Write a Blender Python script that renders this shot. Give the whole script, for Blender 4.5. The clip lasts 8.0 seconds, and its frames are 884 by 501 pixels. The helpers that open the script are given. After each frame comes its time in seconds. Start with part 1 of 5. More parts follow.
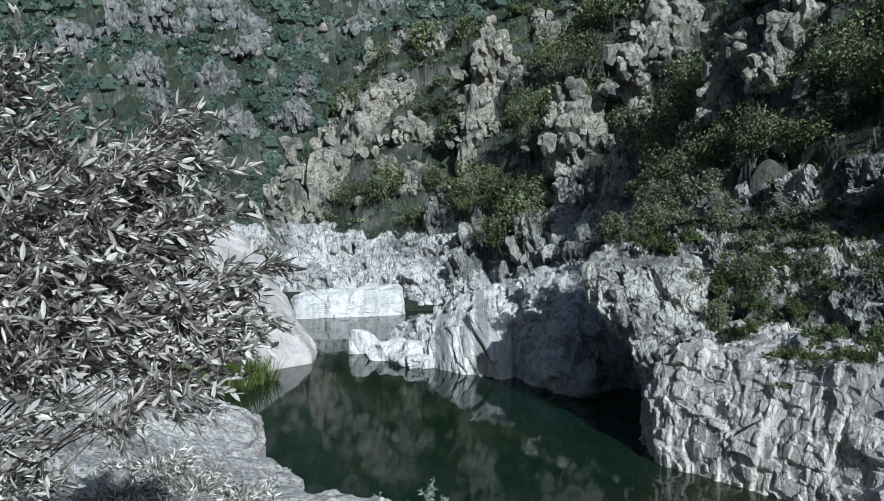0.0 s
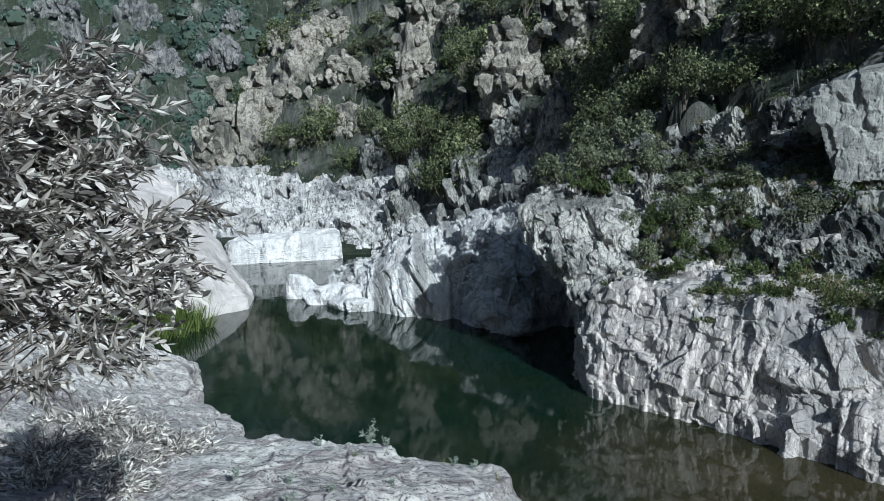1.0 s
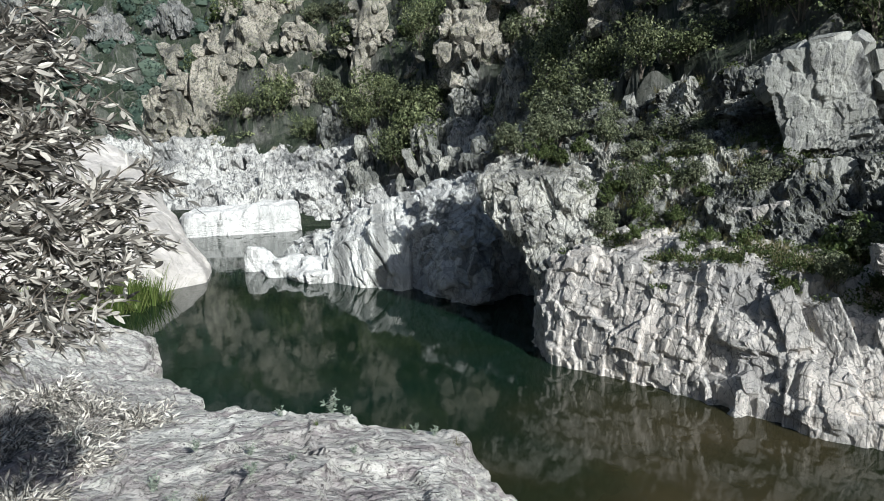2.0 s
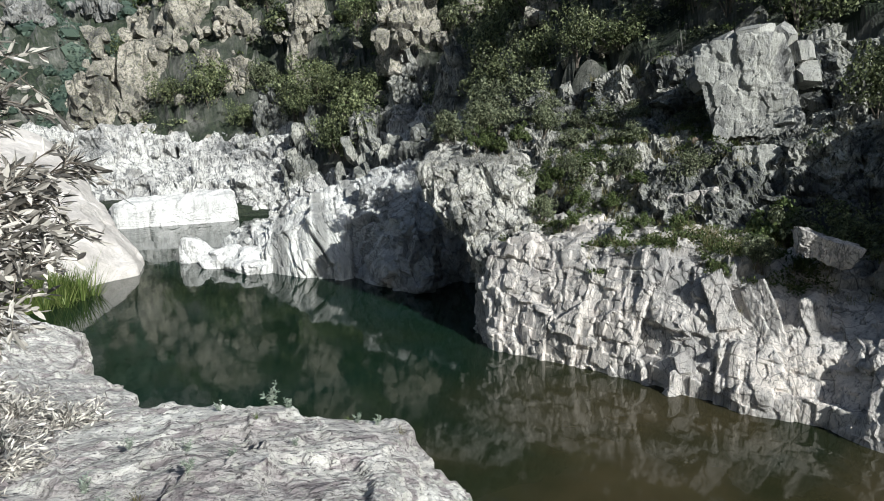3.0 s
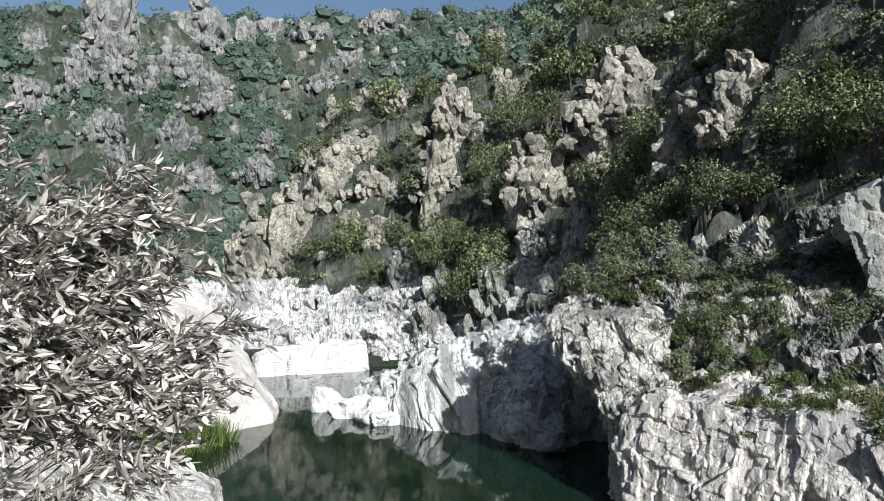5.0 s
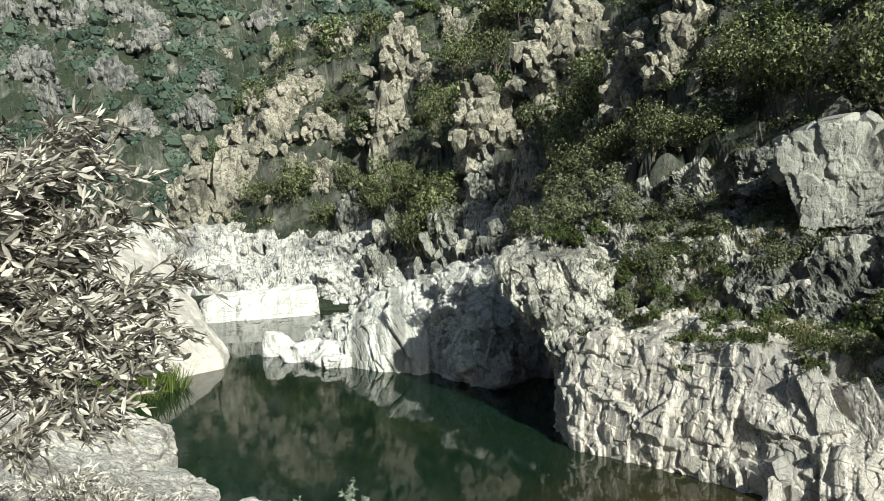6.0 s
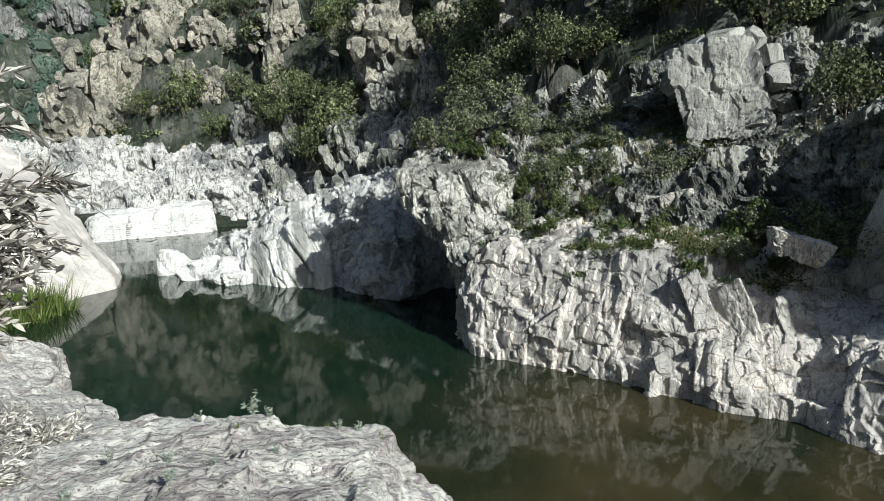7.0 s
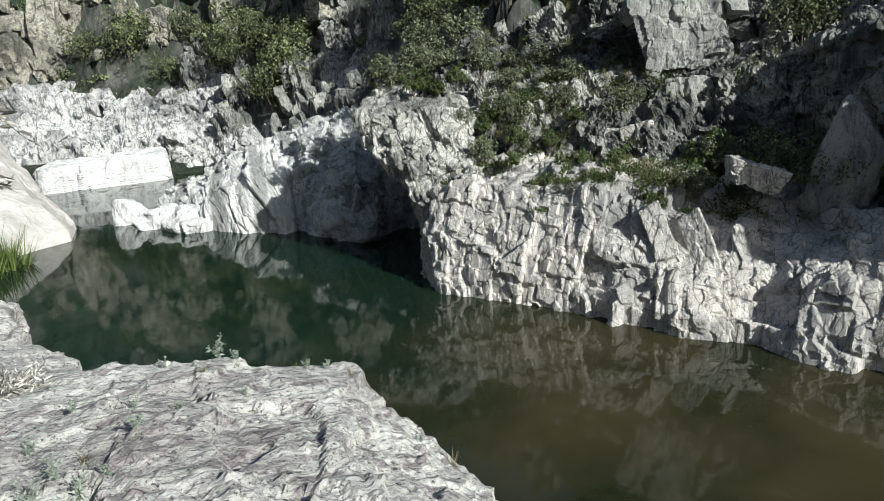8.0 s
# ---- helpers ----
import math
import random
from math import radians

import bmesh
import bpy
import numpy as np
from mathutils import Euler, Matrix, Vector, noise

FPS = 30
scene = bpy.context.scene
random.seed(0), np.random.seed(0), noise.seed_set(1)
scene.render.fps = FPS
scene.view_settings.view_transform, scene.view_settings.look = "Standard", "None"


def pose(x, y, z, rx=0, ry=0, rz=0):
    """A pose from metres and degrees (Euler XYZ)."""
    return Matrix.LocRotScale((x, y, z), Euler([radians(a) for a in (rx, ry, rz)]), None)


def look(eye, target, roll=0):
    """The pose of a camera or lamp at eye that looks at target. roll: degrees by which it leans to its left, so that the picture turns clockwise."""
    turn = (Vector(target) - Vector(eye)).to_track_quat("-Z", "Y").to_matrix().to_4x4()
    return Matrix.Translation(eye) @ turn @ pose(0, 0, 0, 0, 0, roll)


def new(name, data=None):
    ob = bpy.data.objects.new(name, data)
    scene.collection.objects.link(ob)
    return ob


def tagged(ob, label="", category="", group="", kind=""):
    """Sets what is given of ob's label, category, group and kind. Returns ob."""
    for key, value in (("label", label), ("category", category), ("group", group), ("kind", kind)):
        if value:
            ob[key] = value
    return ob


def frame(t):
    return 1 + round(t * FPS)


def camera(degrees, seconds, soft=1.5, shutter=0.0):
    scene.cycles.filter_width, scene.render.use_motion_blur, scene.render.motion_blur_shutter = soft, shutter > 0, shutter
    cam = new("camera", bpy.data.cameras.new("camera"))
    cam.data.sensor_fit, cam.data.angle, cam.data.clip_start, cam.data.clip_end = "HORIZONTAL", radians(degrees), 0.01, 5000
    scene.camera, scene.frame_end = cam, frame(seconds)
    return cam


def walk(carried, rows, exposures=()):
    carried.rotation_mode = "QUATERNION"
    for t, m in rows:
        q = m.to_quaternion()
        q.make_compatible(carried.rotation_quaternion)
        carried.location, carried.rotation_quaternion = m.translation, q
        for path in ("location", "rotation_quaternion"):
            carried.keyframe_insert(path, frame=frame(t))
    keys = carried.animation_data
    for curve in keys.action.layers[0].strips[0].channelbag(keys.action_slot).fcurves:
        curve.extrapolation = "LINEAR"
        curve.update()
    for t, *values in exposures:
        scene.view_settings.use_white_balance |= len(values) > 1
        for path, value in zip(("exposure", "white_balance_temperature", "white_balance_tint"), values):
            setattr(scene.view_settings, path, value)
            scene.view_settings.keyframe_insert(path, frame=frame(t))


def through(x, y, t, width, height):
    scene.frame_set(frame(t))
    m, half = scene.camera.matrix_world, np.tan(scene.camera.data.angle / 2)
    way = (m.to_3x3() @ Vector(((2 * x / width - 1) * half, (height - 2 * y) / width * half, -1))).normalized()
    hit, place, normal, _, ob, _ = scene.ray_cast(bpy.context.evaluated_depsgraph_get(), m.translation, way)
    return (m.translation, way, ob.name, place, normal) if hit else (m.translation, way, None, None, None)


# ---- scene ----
cam = camera(64.85, 8.0, soft=0.2)
EYE = 9.0  # the eye's height over the pool
ROWS = [
    (0.0, 0.028, -0.021, 0.008, 0.00, -2.46, -0.06),
    (0.5, 0.027, 0.003, 0.008, -2.18, -5.59, 0.15),
    (1.0, 0.027, 0.024, 0.006, -5.17, -7.16, 0.19),
    (1.2, 0.027, 0.028, 0.008, -6.50, -7.82, -0.03),
    (2.3, 0.045, -0.010, -0.004, -9.31, -9.90, 0.59),
    (2.5, 0.040, 0.028, -0.007, -10.32, -10.02, 0.62),
    (3.0, 0.050, 0.027, -0.008, -13.38, -10.60, 0.27),
    (3.5, 0.053, 0.022, -0.011, -13.68, -12.07, 0.68),
    (4.0, 0.025, 0.065, 0.011, -8.79, -8.09, -0.26),
    (4.5, 0.028, 0.028, 0.004, -3.74, 0.51, 0.68),
    (4.7, 0.024, 0.038, 0.005, -2.96, 2.00, 0.62),
    (5.8, 0.016, -0.048, 0.043, -4.71, -0.72, 1.42),
    (6.0, 0.029, -0.059, 0.032, -7.13, -2.82, 1.21),
    (6.5, 0.043, -0.057, 0.019, -10.78, -6.61, 0.79),
    (7.0, 0.064, -0.058, 0.002, -15.16, -10.09, 1.18),
    (7.5, 0.064, -0.004, -0.049, -18.05, -13.18, 2.08),
    (8.0, 0.086, -0.000, -0.067, -18.50, -15.08, 2.50),
]
EXPOSURES = [(0.0, -0.14, 5560, 3), (1.2, -0.10, 5520, 3), (2.3, 0.22, 6250, 5), (3.5, 0.27, 6250, 5), (4.3, 0.45, 6050, 8), (4.7, 0.47, 6000, 8), (5.8, 0.39, 6900, -2), (6.2, 0.37, 6680, -3), (6.6, 0.30, 6350, 1), (7.0, 0.28, 6300, 2), (8.0, 0.30, 6250, 2)]
walk(cam, [(t, pose(x, y, EYE + z, 90 + pitch, roll, yaw)) for t, x, y, z, yaw, pitch, roll in ROWS], EXPOSURES)

# ---- light ----
SUN_TO = Vector((0.35, -0.78, 0.50)).normalized()
world = bpy.data.worlds.new("sky")
scene.world = world
world.use_nodes = True
wn = world.node_tree.nodes
sky = wn.new("ShaderNodeTexSky")
sky.sky_type, sky.sun_disc = "NISHITA", False
sky.sun_elevation = math.asin(SUN_TO.z)
sky.sun_rotation = math.atan2(SUN_TO.x, SUN_TO.y)
world.node_tree.links.new(sky.outputs[0], wn["Background"].inputs[0])
wn["Background"].inputs[1].default_value = 0.07
sun_data = bpy.data.lights.new("sun", "SUN")
sun_data.energy, sun_data.angle, sun_data.color = 5.0, radians(0.53), (1.0, 0.97, 0.93)
sun = new("sun", sun_data)
sun.matrix_world = look(SUN_TO * 50, (0, 0, 0))


# ---- materials ----
def material(name, rough=0.8):
    m = bpy.data.materials.new(name)
    m.use_nodes = True
    p = m.node_tree.nodes["Principled BSDF"]
    p.inputs["Roughness"].default_value = rough
    p.inputs["Specular IOR Level"].default_value = 0.3
    return m, m.node_tree.nodes, m.node_tree.links, p


def place(nodes, links, scale, turn=(0, 0, 0)):
    geo = nodes.new("ShaderNodeNewGeometry")
    mp = nodes.new("ShaderNodeMapping")
    mp.inputs["Rotation"].default_value = [radians(a) for a in turn]
    mp.inputs["Scale"].default_value = scale
    links.new(geo.outputs["Position"], mp.inputs["Vector"])
    return mp.outputs[0]


def noise_of(nodes, links, at, scale, detail=5.0, rough=0.6, distort=0.0):
    n = nodes.new("ShaderNodeTexNoise")
    n.inputs["Scale"].default_value, n.inputs["Detail"].default_value = scale, detail
    n.inputs["Roughness"].default_value, n.inputs["Distortion"].default_value = rough, distort
    links.new(at, n.inputs["Vector"])
    return n.outputs["Fac"]


def ramp(nodes, links, value, *stops):
    r = nodes.new("ShaderNodeValToRGB")
    e = r.color_ramp.elements
    while len(e) < len(stops):
        e.new(0.5)
    for el, (at, c) in zip(e, stops):
        el.position, el.color = at, (*c, 1) if not isinstance(c, (int, float)) else (c, c, c, 1)
    links.new(value, r.inputs[0])
    return r.outputs[0]


def mixed(nodes, links, fac, a, b, how="MIX"):
    m = nodes.new("ShaderNodeMix")
    m.data_type, m.blend_type = "RGBA", how
    for sock, val in ((m.inputs[0], fac), (m.inputs[6], a), (m.inputs[7], b)):
        if isinstance(val, (int, float)):
            sock.default_value = val
        elif isinstance(val, tuple):
            sock.default_value = (*val, 1)
        else:
            links.new(val, sock)
    return m.outputs[2]


def joint_lines(n, l, at, scale):
    """How far a place lies from the joints of a squarish fracture net."""
    pair = []
    for feature in ("F1", "F2"):
        v = n.new("ShaderNodeTexVoronoi")
        v.feature, v.distance = feature, "CHEBYCHEV"
        v.inputs["Scale"].default_value = scale
        l.new(at, v.inputs["Vector"])
        pair.append(v.outputs["Distance"])
    gap = n.new("ShaderNodeMath")
    gap.operation = "SUBTRACT"
    l.new(pair[1], gap.inputs[0])
    l.new(pair[0], gap.inputs[1])
    return gap.outputs[0]


def rock_material(name, light, mid, dark, size=1.0, lichen=(0.22, 0.23, 0.17), moss=0.35, streak=(1, 1, 0.35), turn=(0, 20, 0), crack=0.5, stain=0.45, bands=0.0, fleck=0.7, band_scale=2.6, band_warp=0.6):
    """Weathered granite: broad tone, streaks along the cleavage, lichen spots, fine cracks and grain."""
    m, n, l, p = material(name, 0.85)
    at = place(n, l, tuple(c / size for c in streak), turn)
    plain = place(n, l, (1 / size,) * 3)
    broad = noise_of(n, l, plain, 0.35, 6, 0.62, 0.4)
    col = ramp(n, l, broad, (0.32, dark), (0.46, mid), (0.62, light))
    band = noise_of(n, l, at, band_scale, 8, 0.72, band_warp)
    col = mixed(n, l, ramp(n, l, band, (0.42, 0.9), (0.495, 0.0)), col, dark)
    spots = noise_of(n, l, plain, 5.5, 6, 0.7)
    col = mixed(n, l, ramp(n, l, spots, (0.53, 0.0), (0.61, moss)), col, lichen)
    pits = noise_of(n, l, plain, 19.0, 4, 0.7)
    col = mixed(n, l, ramp(n, l, pits, (0.34, stain), (0.44, 0.0)), col, tuple(c * 0.3 for c in dark))
    flecks = noise_of(n, l, at, 8.5, 7, 0.78, 0.3)
    col = mixed(n, l, ramp(n, l, flecks, (0.37, fleck), (0.44, 0.0)), col, tuple(c * 0.22 for c in dark))
    if bands:
        w = n.new("ShaderNodeTexWave")
        w.inputs["Scale"].default_value, w.inputs["Distortion"].default_value = bands, 2.6
        w.inputs["Detail"].default_value, w.inputs["Detail Scale"].default_value = 4.0, 1.6
        l.new(at, w.inputs["Vector"])
        col = mixed(n, l, ramp(n, l, w.outputs["Fac"], (0.14, 0.8), (0.34, 0.0)), col, tuple(c * 0.5 for c in dark))
    warp = n.new("ShaderNodeVectorMath")
    warp.operation = "MULTIPLY_ADD"
    wob = n.new("ShaderNodeTexNoise")
    wob.inputs["Scale"].default_value, wob.inputs["Detail"].default_value = 1.3, 5
    l.new(plain, wob.inputs["Vector"])
    l.new(wob.outputs["Color"], warp.inputs[0])
    warp.inputs[1].default_value = (0.28, 0.28, 0.28)
    l.new(at, warp.inputs[2])
    line = ramp(n, l, joint_lines(n, l, warp.outputs[0], 1.1), (0.0, 1.0), (0.028, 0.0))
    col = mixed(n, l, mixed(n, l, crack, (0, 0, 0), line), col, tuple(c * 0.18 for c in dark))
    tone = n.new("ShaderNodeTexVoronoi")
    tone.inputs["Scale"].default_value = 2.3
    l.new(warp.outputs[0], tone.inputs["Vector"])
    grey = n.new("ShaderNodeSeparateColor")
    l.new(tone.outputs["Color"], grey.inputs[0])
    col = mixed(n, l, 0.6, col, ramp(n, l, grey.outputs[0], (0.0, 0.66), (1.0, 1.0)), "MULTIPLY")
    hair = ramp(n, l, joint_lines(n, l, warp.outputs[0], 3.7), (0.0, 1.0), (0.045, 0.0))
    patchy = ramp(n, l, noise_of(n, l, plain, 1.1, 4, 0.6), (0.42, 0.0), (0.56, crack))
    col = mixed(n, l, mixed(n, l, 1.0, hair, patchy, "MULTIPLY"), col, tuple(c * 0.25 for c in dark))
    deepen = n.new("ShaderNodeBump")
    deepen.invert = True
    deepen.inputs["Strength"].default_value, deepen.inputs["Distance"].default_value = min(1.0, crack * 1.2), 0.06 * size
    l.new(mixed(n, l, 0.5, line, hair), deepen.inputs["Height"])
    l.new(col, p.inputs["Base Color"])
    b1, b2 = n.new("ShaderNodeBump"), n.new("ShaderNodeBump")
    b1.inputs["Strength"].default_value, b1.inputs["Distance"].default_value = 0.9, 0.10 * size
    b2.inputs["Strength"].default_value, b2.inputs["Distance"].default_value = 0.8, 0.035 * size
    l.new(band, b1.inputs["Height"])
    l.new(pits, b2.inputs["Height"])
    l.new(deepen.outputs[0], b1.inputs["Normal"])
    l.new(b1.outputs[0], b2.inputs["Normal"])
    l.new(b2.outputs[0], p.inputs["Normal"])
    return m


def leaf_material(name, a, b, c, rough=0.5, through=0.25, grain=0.0):
    """Foliage: the tone changes from bush to bush and from leaf to leaf."""
    m, n, l, p = material(name, rough)
    geo, info = n.new("ShaderNodeNewGeometry"), n.new("ShaderNodeObjectInfo")
    col = ramp(n, l, geo.outputs["Random Per Island"], (0.0, a), (0.55, b), (1.0, c))
    hue = n.new("ShaderNodeHueSaturation")
    l.new(col, hue.inputs["Color"])
    rng = n.new("ShaderNodeMapRange")
    rng.inputs["To Min"].default_value, rng.inputs["To Max"].default_value = 0.75, 1.3
    l.new(info.outputs["Random"], rng.inputs["Value"])
    l.new(rng.outputs[0], hue.inputs["Value"])
    l.new(hue.outputs[0], p.inputs["Base Color"])
    t = n.new("ShaderNodeBsdfTranslucent")
    l.new(hue.outputs[0], t.inputs[0])
    mx = n.new("ShaderNodeMixShader")
    mx.inputs[0].default_value = through
    l.new(p.outputs[0], mx.inputs[1])
    l.new(t.outputs[0], mx.inputs[2])
    l.new(mx.outputs[0], n["Material Output"].inputs["Surface"])
    return m


def bark_material(name, a, b):
    m, n, l, p = material(name, 0.9)
    at = place(n, l, (1, 1, 0.2))
    l.new(ramp(n, l, noise_of(n, l, at, 22, 5), (0.35, a), (0.65, b)), p.inputs["Base Color"])
    return m


ROCK_WHITE = rock_material("white_river_granite", (0.86, 0.85, 0.835), (0.80, 0.79, 0.775), (0.62, 0.62, 0.61), 1.6, moss=0.06, crack=0.3, stain=0.12, fleck=0.3)
ROCK_PINK = rock_material("pale_pink_granite", (0.76, 0.71, 0.675), (0.71, 0.665, 0.63), (0.60, 0.56, 0.525), 2.4, moss=0.06, crack=0.12, stain=0.12, fleck=0.15, streak=(0.5, 0.5, 0.5))
ROCK_CLIFF = rock_material("grey_pink_cliff_granite", (0.84, 0.77, 0.71), (0.72, 0.675, 0.635), (0.42, 0.405, 0.395), 1.1, streak=(1, 1, 0.45), turn=(0, -14, 20), moss=0.2, stain=0.3, fleck=0.7, crack=0.6)
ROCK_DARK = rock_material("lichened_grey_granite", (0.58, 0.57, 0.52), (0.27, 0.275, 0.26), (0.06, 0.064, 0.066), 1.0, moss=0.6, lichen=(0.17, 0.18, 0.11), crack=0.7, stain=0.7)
ROCK_STRIPE = rock_material("banded_white_granite", (0.86, 0.85, 0.82), (0.80, 0.79, 0.76), (0.55, 0.55, 0.53), 1.5, moss=0.06, streak=(1.4, 0.5, 0.22), turn=(0, -22, 0), crack=0.25, bands=0.16, fleck=0.25, stain=0.2)
ROCK_NEAR = rock_material("grey_schist_ledge", (0.81, 0.79, 0.745), (0.67, 0.645, 0.61), (0.30, 0.26, 0.265), 0.7, lichen=(0.62, 0.62, 0.54), moss=0.6, streak=(0.45, 1.7, 2.0), turn=(10, -20, 40), crack=0.4, stain=0.9, fleck=0.95, band_scale=2.6, band_warp=0.5)
ROCK_CRAG = rock_material("tawny_weathered_granite", (0.62, 0.57, 0.49), (0.42, 0.39, 0.335), (0.12, 0.12, 0.115), 1.25, lichen=(0.20, 0.21, 0.11), moss=0.75, streak=(1, 1, 0.9), crack=0.8, stain=0.8)
ROCK_TERRACE = rock_material("striated_grey_white_granite", (0.84, 0.83, 0.80), (0.60, 0.59, 0.575), (0.17, 0.175, 0.18), 2.0, moss=0.12, streak=(1.6, 1.6, 0.3), turn=(0, 14, 0), crack=0.5, stain=0.3)
ROCK_BLOCK = rock_material("smooth_grey_granite_face", (0.50, 0.495, 0.46), (0.42, 0.42, 0.395), (0.27, 0.27, 0.265), 1.4, moss=0.3, crack=0.3, stain=0.4)
ROCK_FAR = rock_material("distant_grey_granite", (0.40, 0.39, 0.375), (0.28, 0.278, 0.27), (0.11, 0.115, 0.12), 4.0, moss=0.5, crack=0.7, stain=0.7)
ROCK_PROW = rock_material("pale_lichened_granite", (0.74, 0.72, 0.67), (0.52, 0.51, 0.475), (0.17, 0.17, 0.165), 0.9, moss=0.45, lichen=(0.22, 0.22, 0.13), crack=0.8, stain=0.7)
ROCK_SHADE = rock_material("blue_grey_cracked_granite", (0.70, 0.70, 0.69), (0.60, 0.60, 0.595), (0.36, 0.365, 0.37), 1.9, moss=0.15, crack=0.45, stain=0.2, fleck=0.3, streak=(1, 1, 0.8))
ROCK_RUST = rock_material("rust_stained_granite", (0.44, 0.37, 0.31), (0.27, 0.21, 0.17), (0.085, 0.066, 0.055), 0.8, moss=0.2, crack=0.6, streak=(2, 2, 0.3))


def hill_material():
    m, n, l, p = material("scrub_covered_hillside", 0.95)
    at = place(n, l, (1, 1, 1))
    tall = place(n, l, (1, 1, 0.45))
    rock = ramp(n, l, noise_of(n, l, tall, 0.45, 8, 0.72, 0.3), (0.36, (0.05, 0.052, 0.05)), (0.5, (0.20, 0.197, 0.185)), (0.66, (0.46, 0.44, 0.41)))
    green = ramp(n, l, noise_of(n, l, at, 1.7, 7, 0.75), (0.34, (0.012, 0.019, 0.012)), (0.50, (0.034, 0.048, 0.03)), (0.72, (0.085, 0.092, 0.055)))
    cover = noise_of(n, l, at, 0.16, 9, 0.68, 0.5)
    mask = ramp(n, l, cover, (0.38, 0.0), (0.46, 1.0))
    geo, sep = n.new("ShaderNodeNewGeometry"), n.new("ShaderNodeSeparateXYZ")
    l.new(geo.outputs["True Normal"], sep.inputs[0])
    flat = ramp(n, l, sep.outputs["Z"], (0.30, 0.0), (0.58, 1.0))
    l.new(mixed(n, l, mixed(n, l, 0.6, mask, flat), rock, green), p.inputs["Base Color"])
    bp = n.new("ShaderNodeBump")
    bp.inputs["Strength"].default_value, bp.inputs["Distance"].default_value = 1.0, 0.6
    l.new(noise_of(n, l, tall, 1.1, 9, 0.75), bp.inputs["Height"])
    l.new(bp.outputs[0], p.inputs["Normal"])
    return m


def water_material():
    m, n, l, p = material("still_green_pool_water", 0.045)
    at = place(n, l, (1, 1, 1))
    deep = ramp(n, l, noise_of(n, l, at, 0.10, 4, 0.55, 0.3), (0.38, (0.005, 0.019, 0.013)), (0.60, (0.011, 0.022, 0.011)))
    silt = ramp(n, l, noise_of(n, l, at, 0.16, 5, 0.55, 0.4), (0.36, (0.012, 0.018, 0.008)), (0.62, (0.052, 0.043, 0.022)))
    sep = n.new("ShaderNodeSeparateXYZ")
    l.new(place(n, l, (0.06, -0.075, 1), (0, 0, 0)), sep.inputs[0])
    sums = n.new("ShaderNodeMath")
    l.new(sep.outputs[0], sums.inputs[0])
    l.new(sep.outputs[1], sums.inputs[1])
    l.new(mixed(n, l, ramp(n, l, sums.outputs[0], (0.0, 0.0), (0.9, 1.0)), deep, silt), p.inputs["Base Color"])
    sums.use_clamp = False
    shift = n.new("ShaderNodeMath")
    shift.inputs[1].default_value = 1.6
    l.new(sums.outputs[0], shift.inputs[0])
    for link in list(sums.outputs[0].links):
        if link.to_node != shift:
            l.new(shift.outputs[0], link.to_socket)
    p.inputs["IOR"].default_value = 1.33
    p.inputs["Specular IOR Level"].default_value = 0.5
    bp = n.new("ShaderNodeBump")
    bp.inputs["Strength"].default_value, bp.inputs["Distance"].default_value = 0.16, 0.02
    l.new(noise_of(n, l, place(n, l, (1.0, 0.5, 1)), 2.2, 3, 0.5), bp.inputs["Height"])
    l.new(bp.outputs[0], p.inputs["Normal"])
    return m


HILL, WATER = hill_material(), water_material()
LEAF_OAK = leaf_material("holm_oak_leaves", (0.022, 0.033, 0.014), (0.13, 0.155, 0.075), (0.30, 0.33, 0.17), through=0.2)
LEAF_OLIVE = leaf_material("wild_olive_leaves", (0.03, 0.04, 0.022), (0.135, 0.155, 0.09), (0.28, 0.30, 0.19), through=0.18)
LEAF_BRIGHT = leaf_material("fresh_green_leaves", (0.035, 0.055, 0.018), (0.09, 0.122, 0.044), (0.19, 0.225, 0.09), through=0.3)
# the bluish tone is the distance's haze, put into the leaf colour
LEAF_FAR = leaf_material("hazed_evergreen_leaves", (0.045, 0.07, 0.055), (0.08, 0.115, 0.09), (0.125, 0.165, 0.125), through=0.12)
LEAF_DRY = leaf_material("grey_brown_narrow_leaves", (0.05, 0.048, 0.043), (0.37, 0.345, 0.31), (0.88, 0.835, 0.76), rough=0.34, through=0.12)
GRASS = leaf_material("reed_grass_blades", (0.05, 0.08, 0.02), (0.12, 0.17, 0.045), (0.22, 0.24, 0.09), through=0.3)
GRASS_DRY = leaf_material("dry_grass_blades", (0.12, 0.12, 0.05), (0.22, 0.2, 0.1), (0.34, 0.3, 0.17), through=0.3)
HERB = leaf_material("grey_green_herb_leaves", (0.2, 0.24, 0.2), (0.3, 0.34, 0.28), (0.42, 0.45, 0.38))
BARK = bark_material("grey_brown_bark", (0.10, 0.085, 0.07), (0.22, 0.19, 0.16))


# ---- noise and mesh tools ----
def hashed(ix, iy, iz, seed):
    h = (ix.astype(np.int64) * 374761393 + iy.astype(np.int64) * 668265263 + iz.astype(np.int64) * 2147483647 + seed * 1274126177) & 0xFFFFFFFF
    h = ((h ^ (h >> 13)) * 1274126177) & 0xFFFFFFFF
    h = ((h ^ (h >> 16)) * 2246822519) & 0xFFFFFFFF
    return ((h ^ (h >> 15)) & 0xFFFFFF) / float(0xFFFFFF)


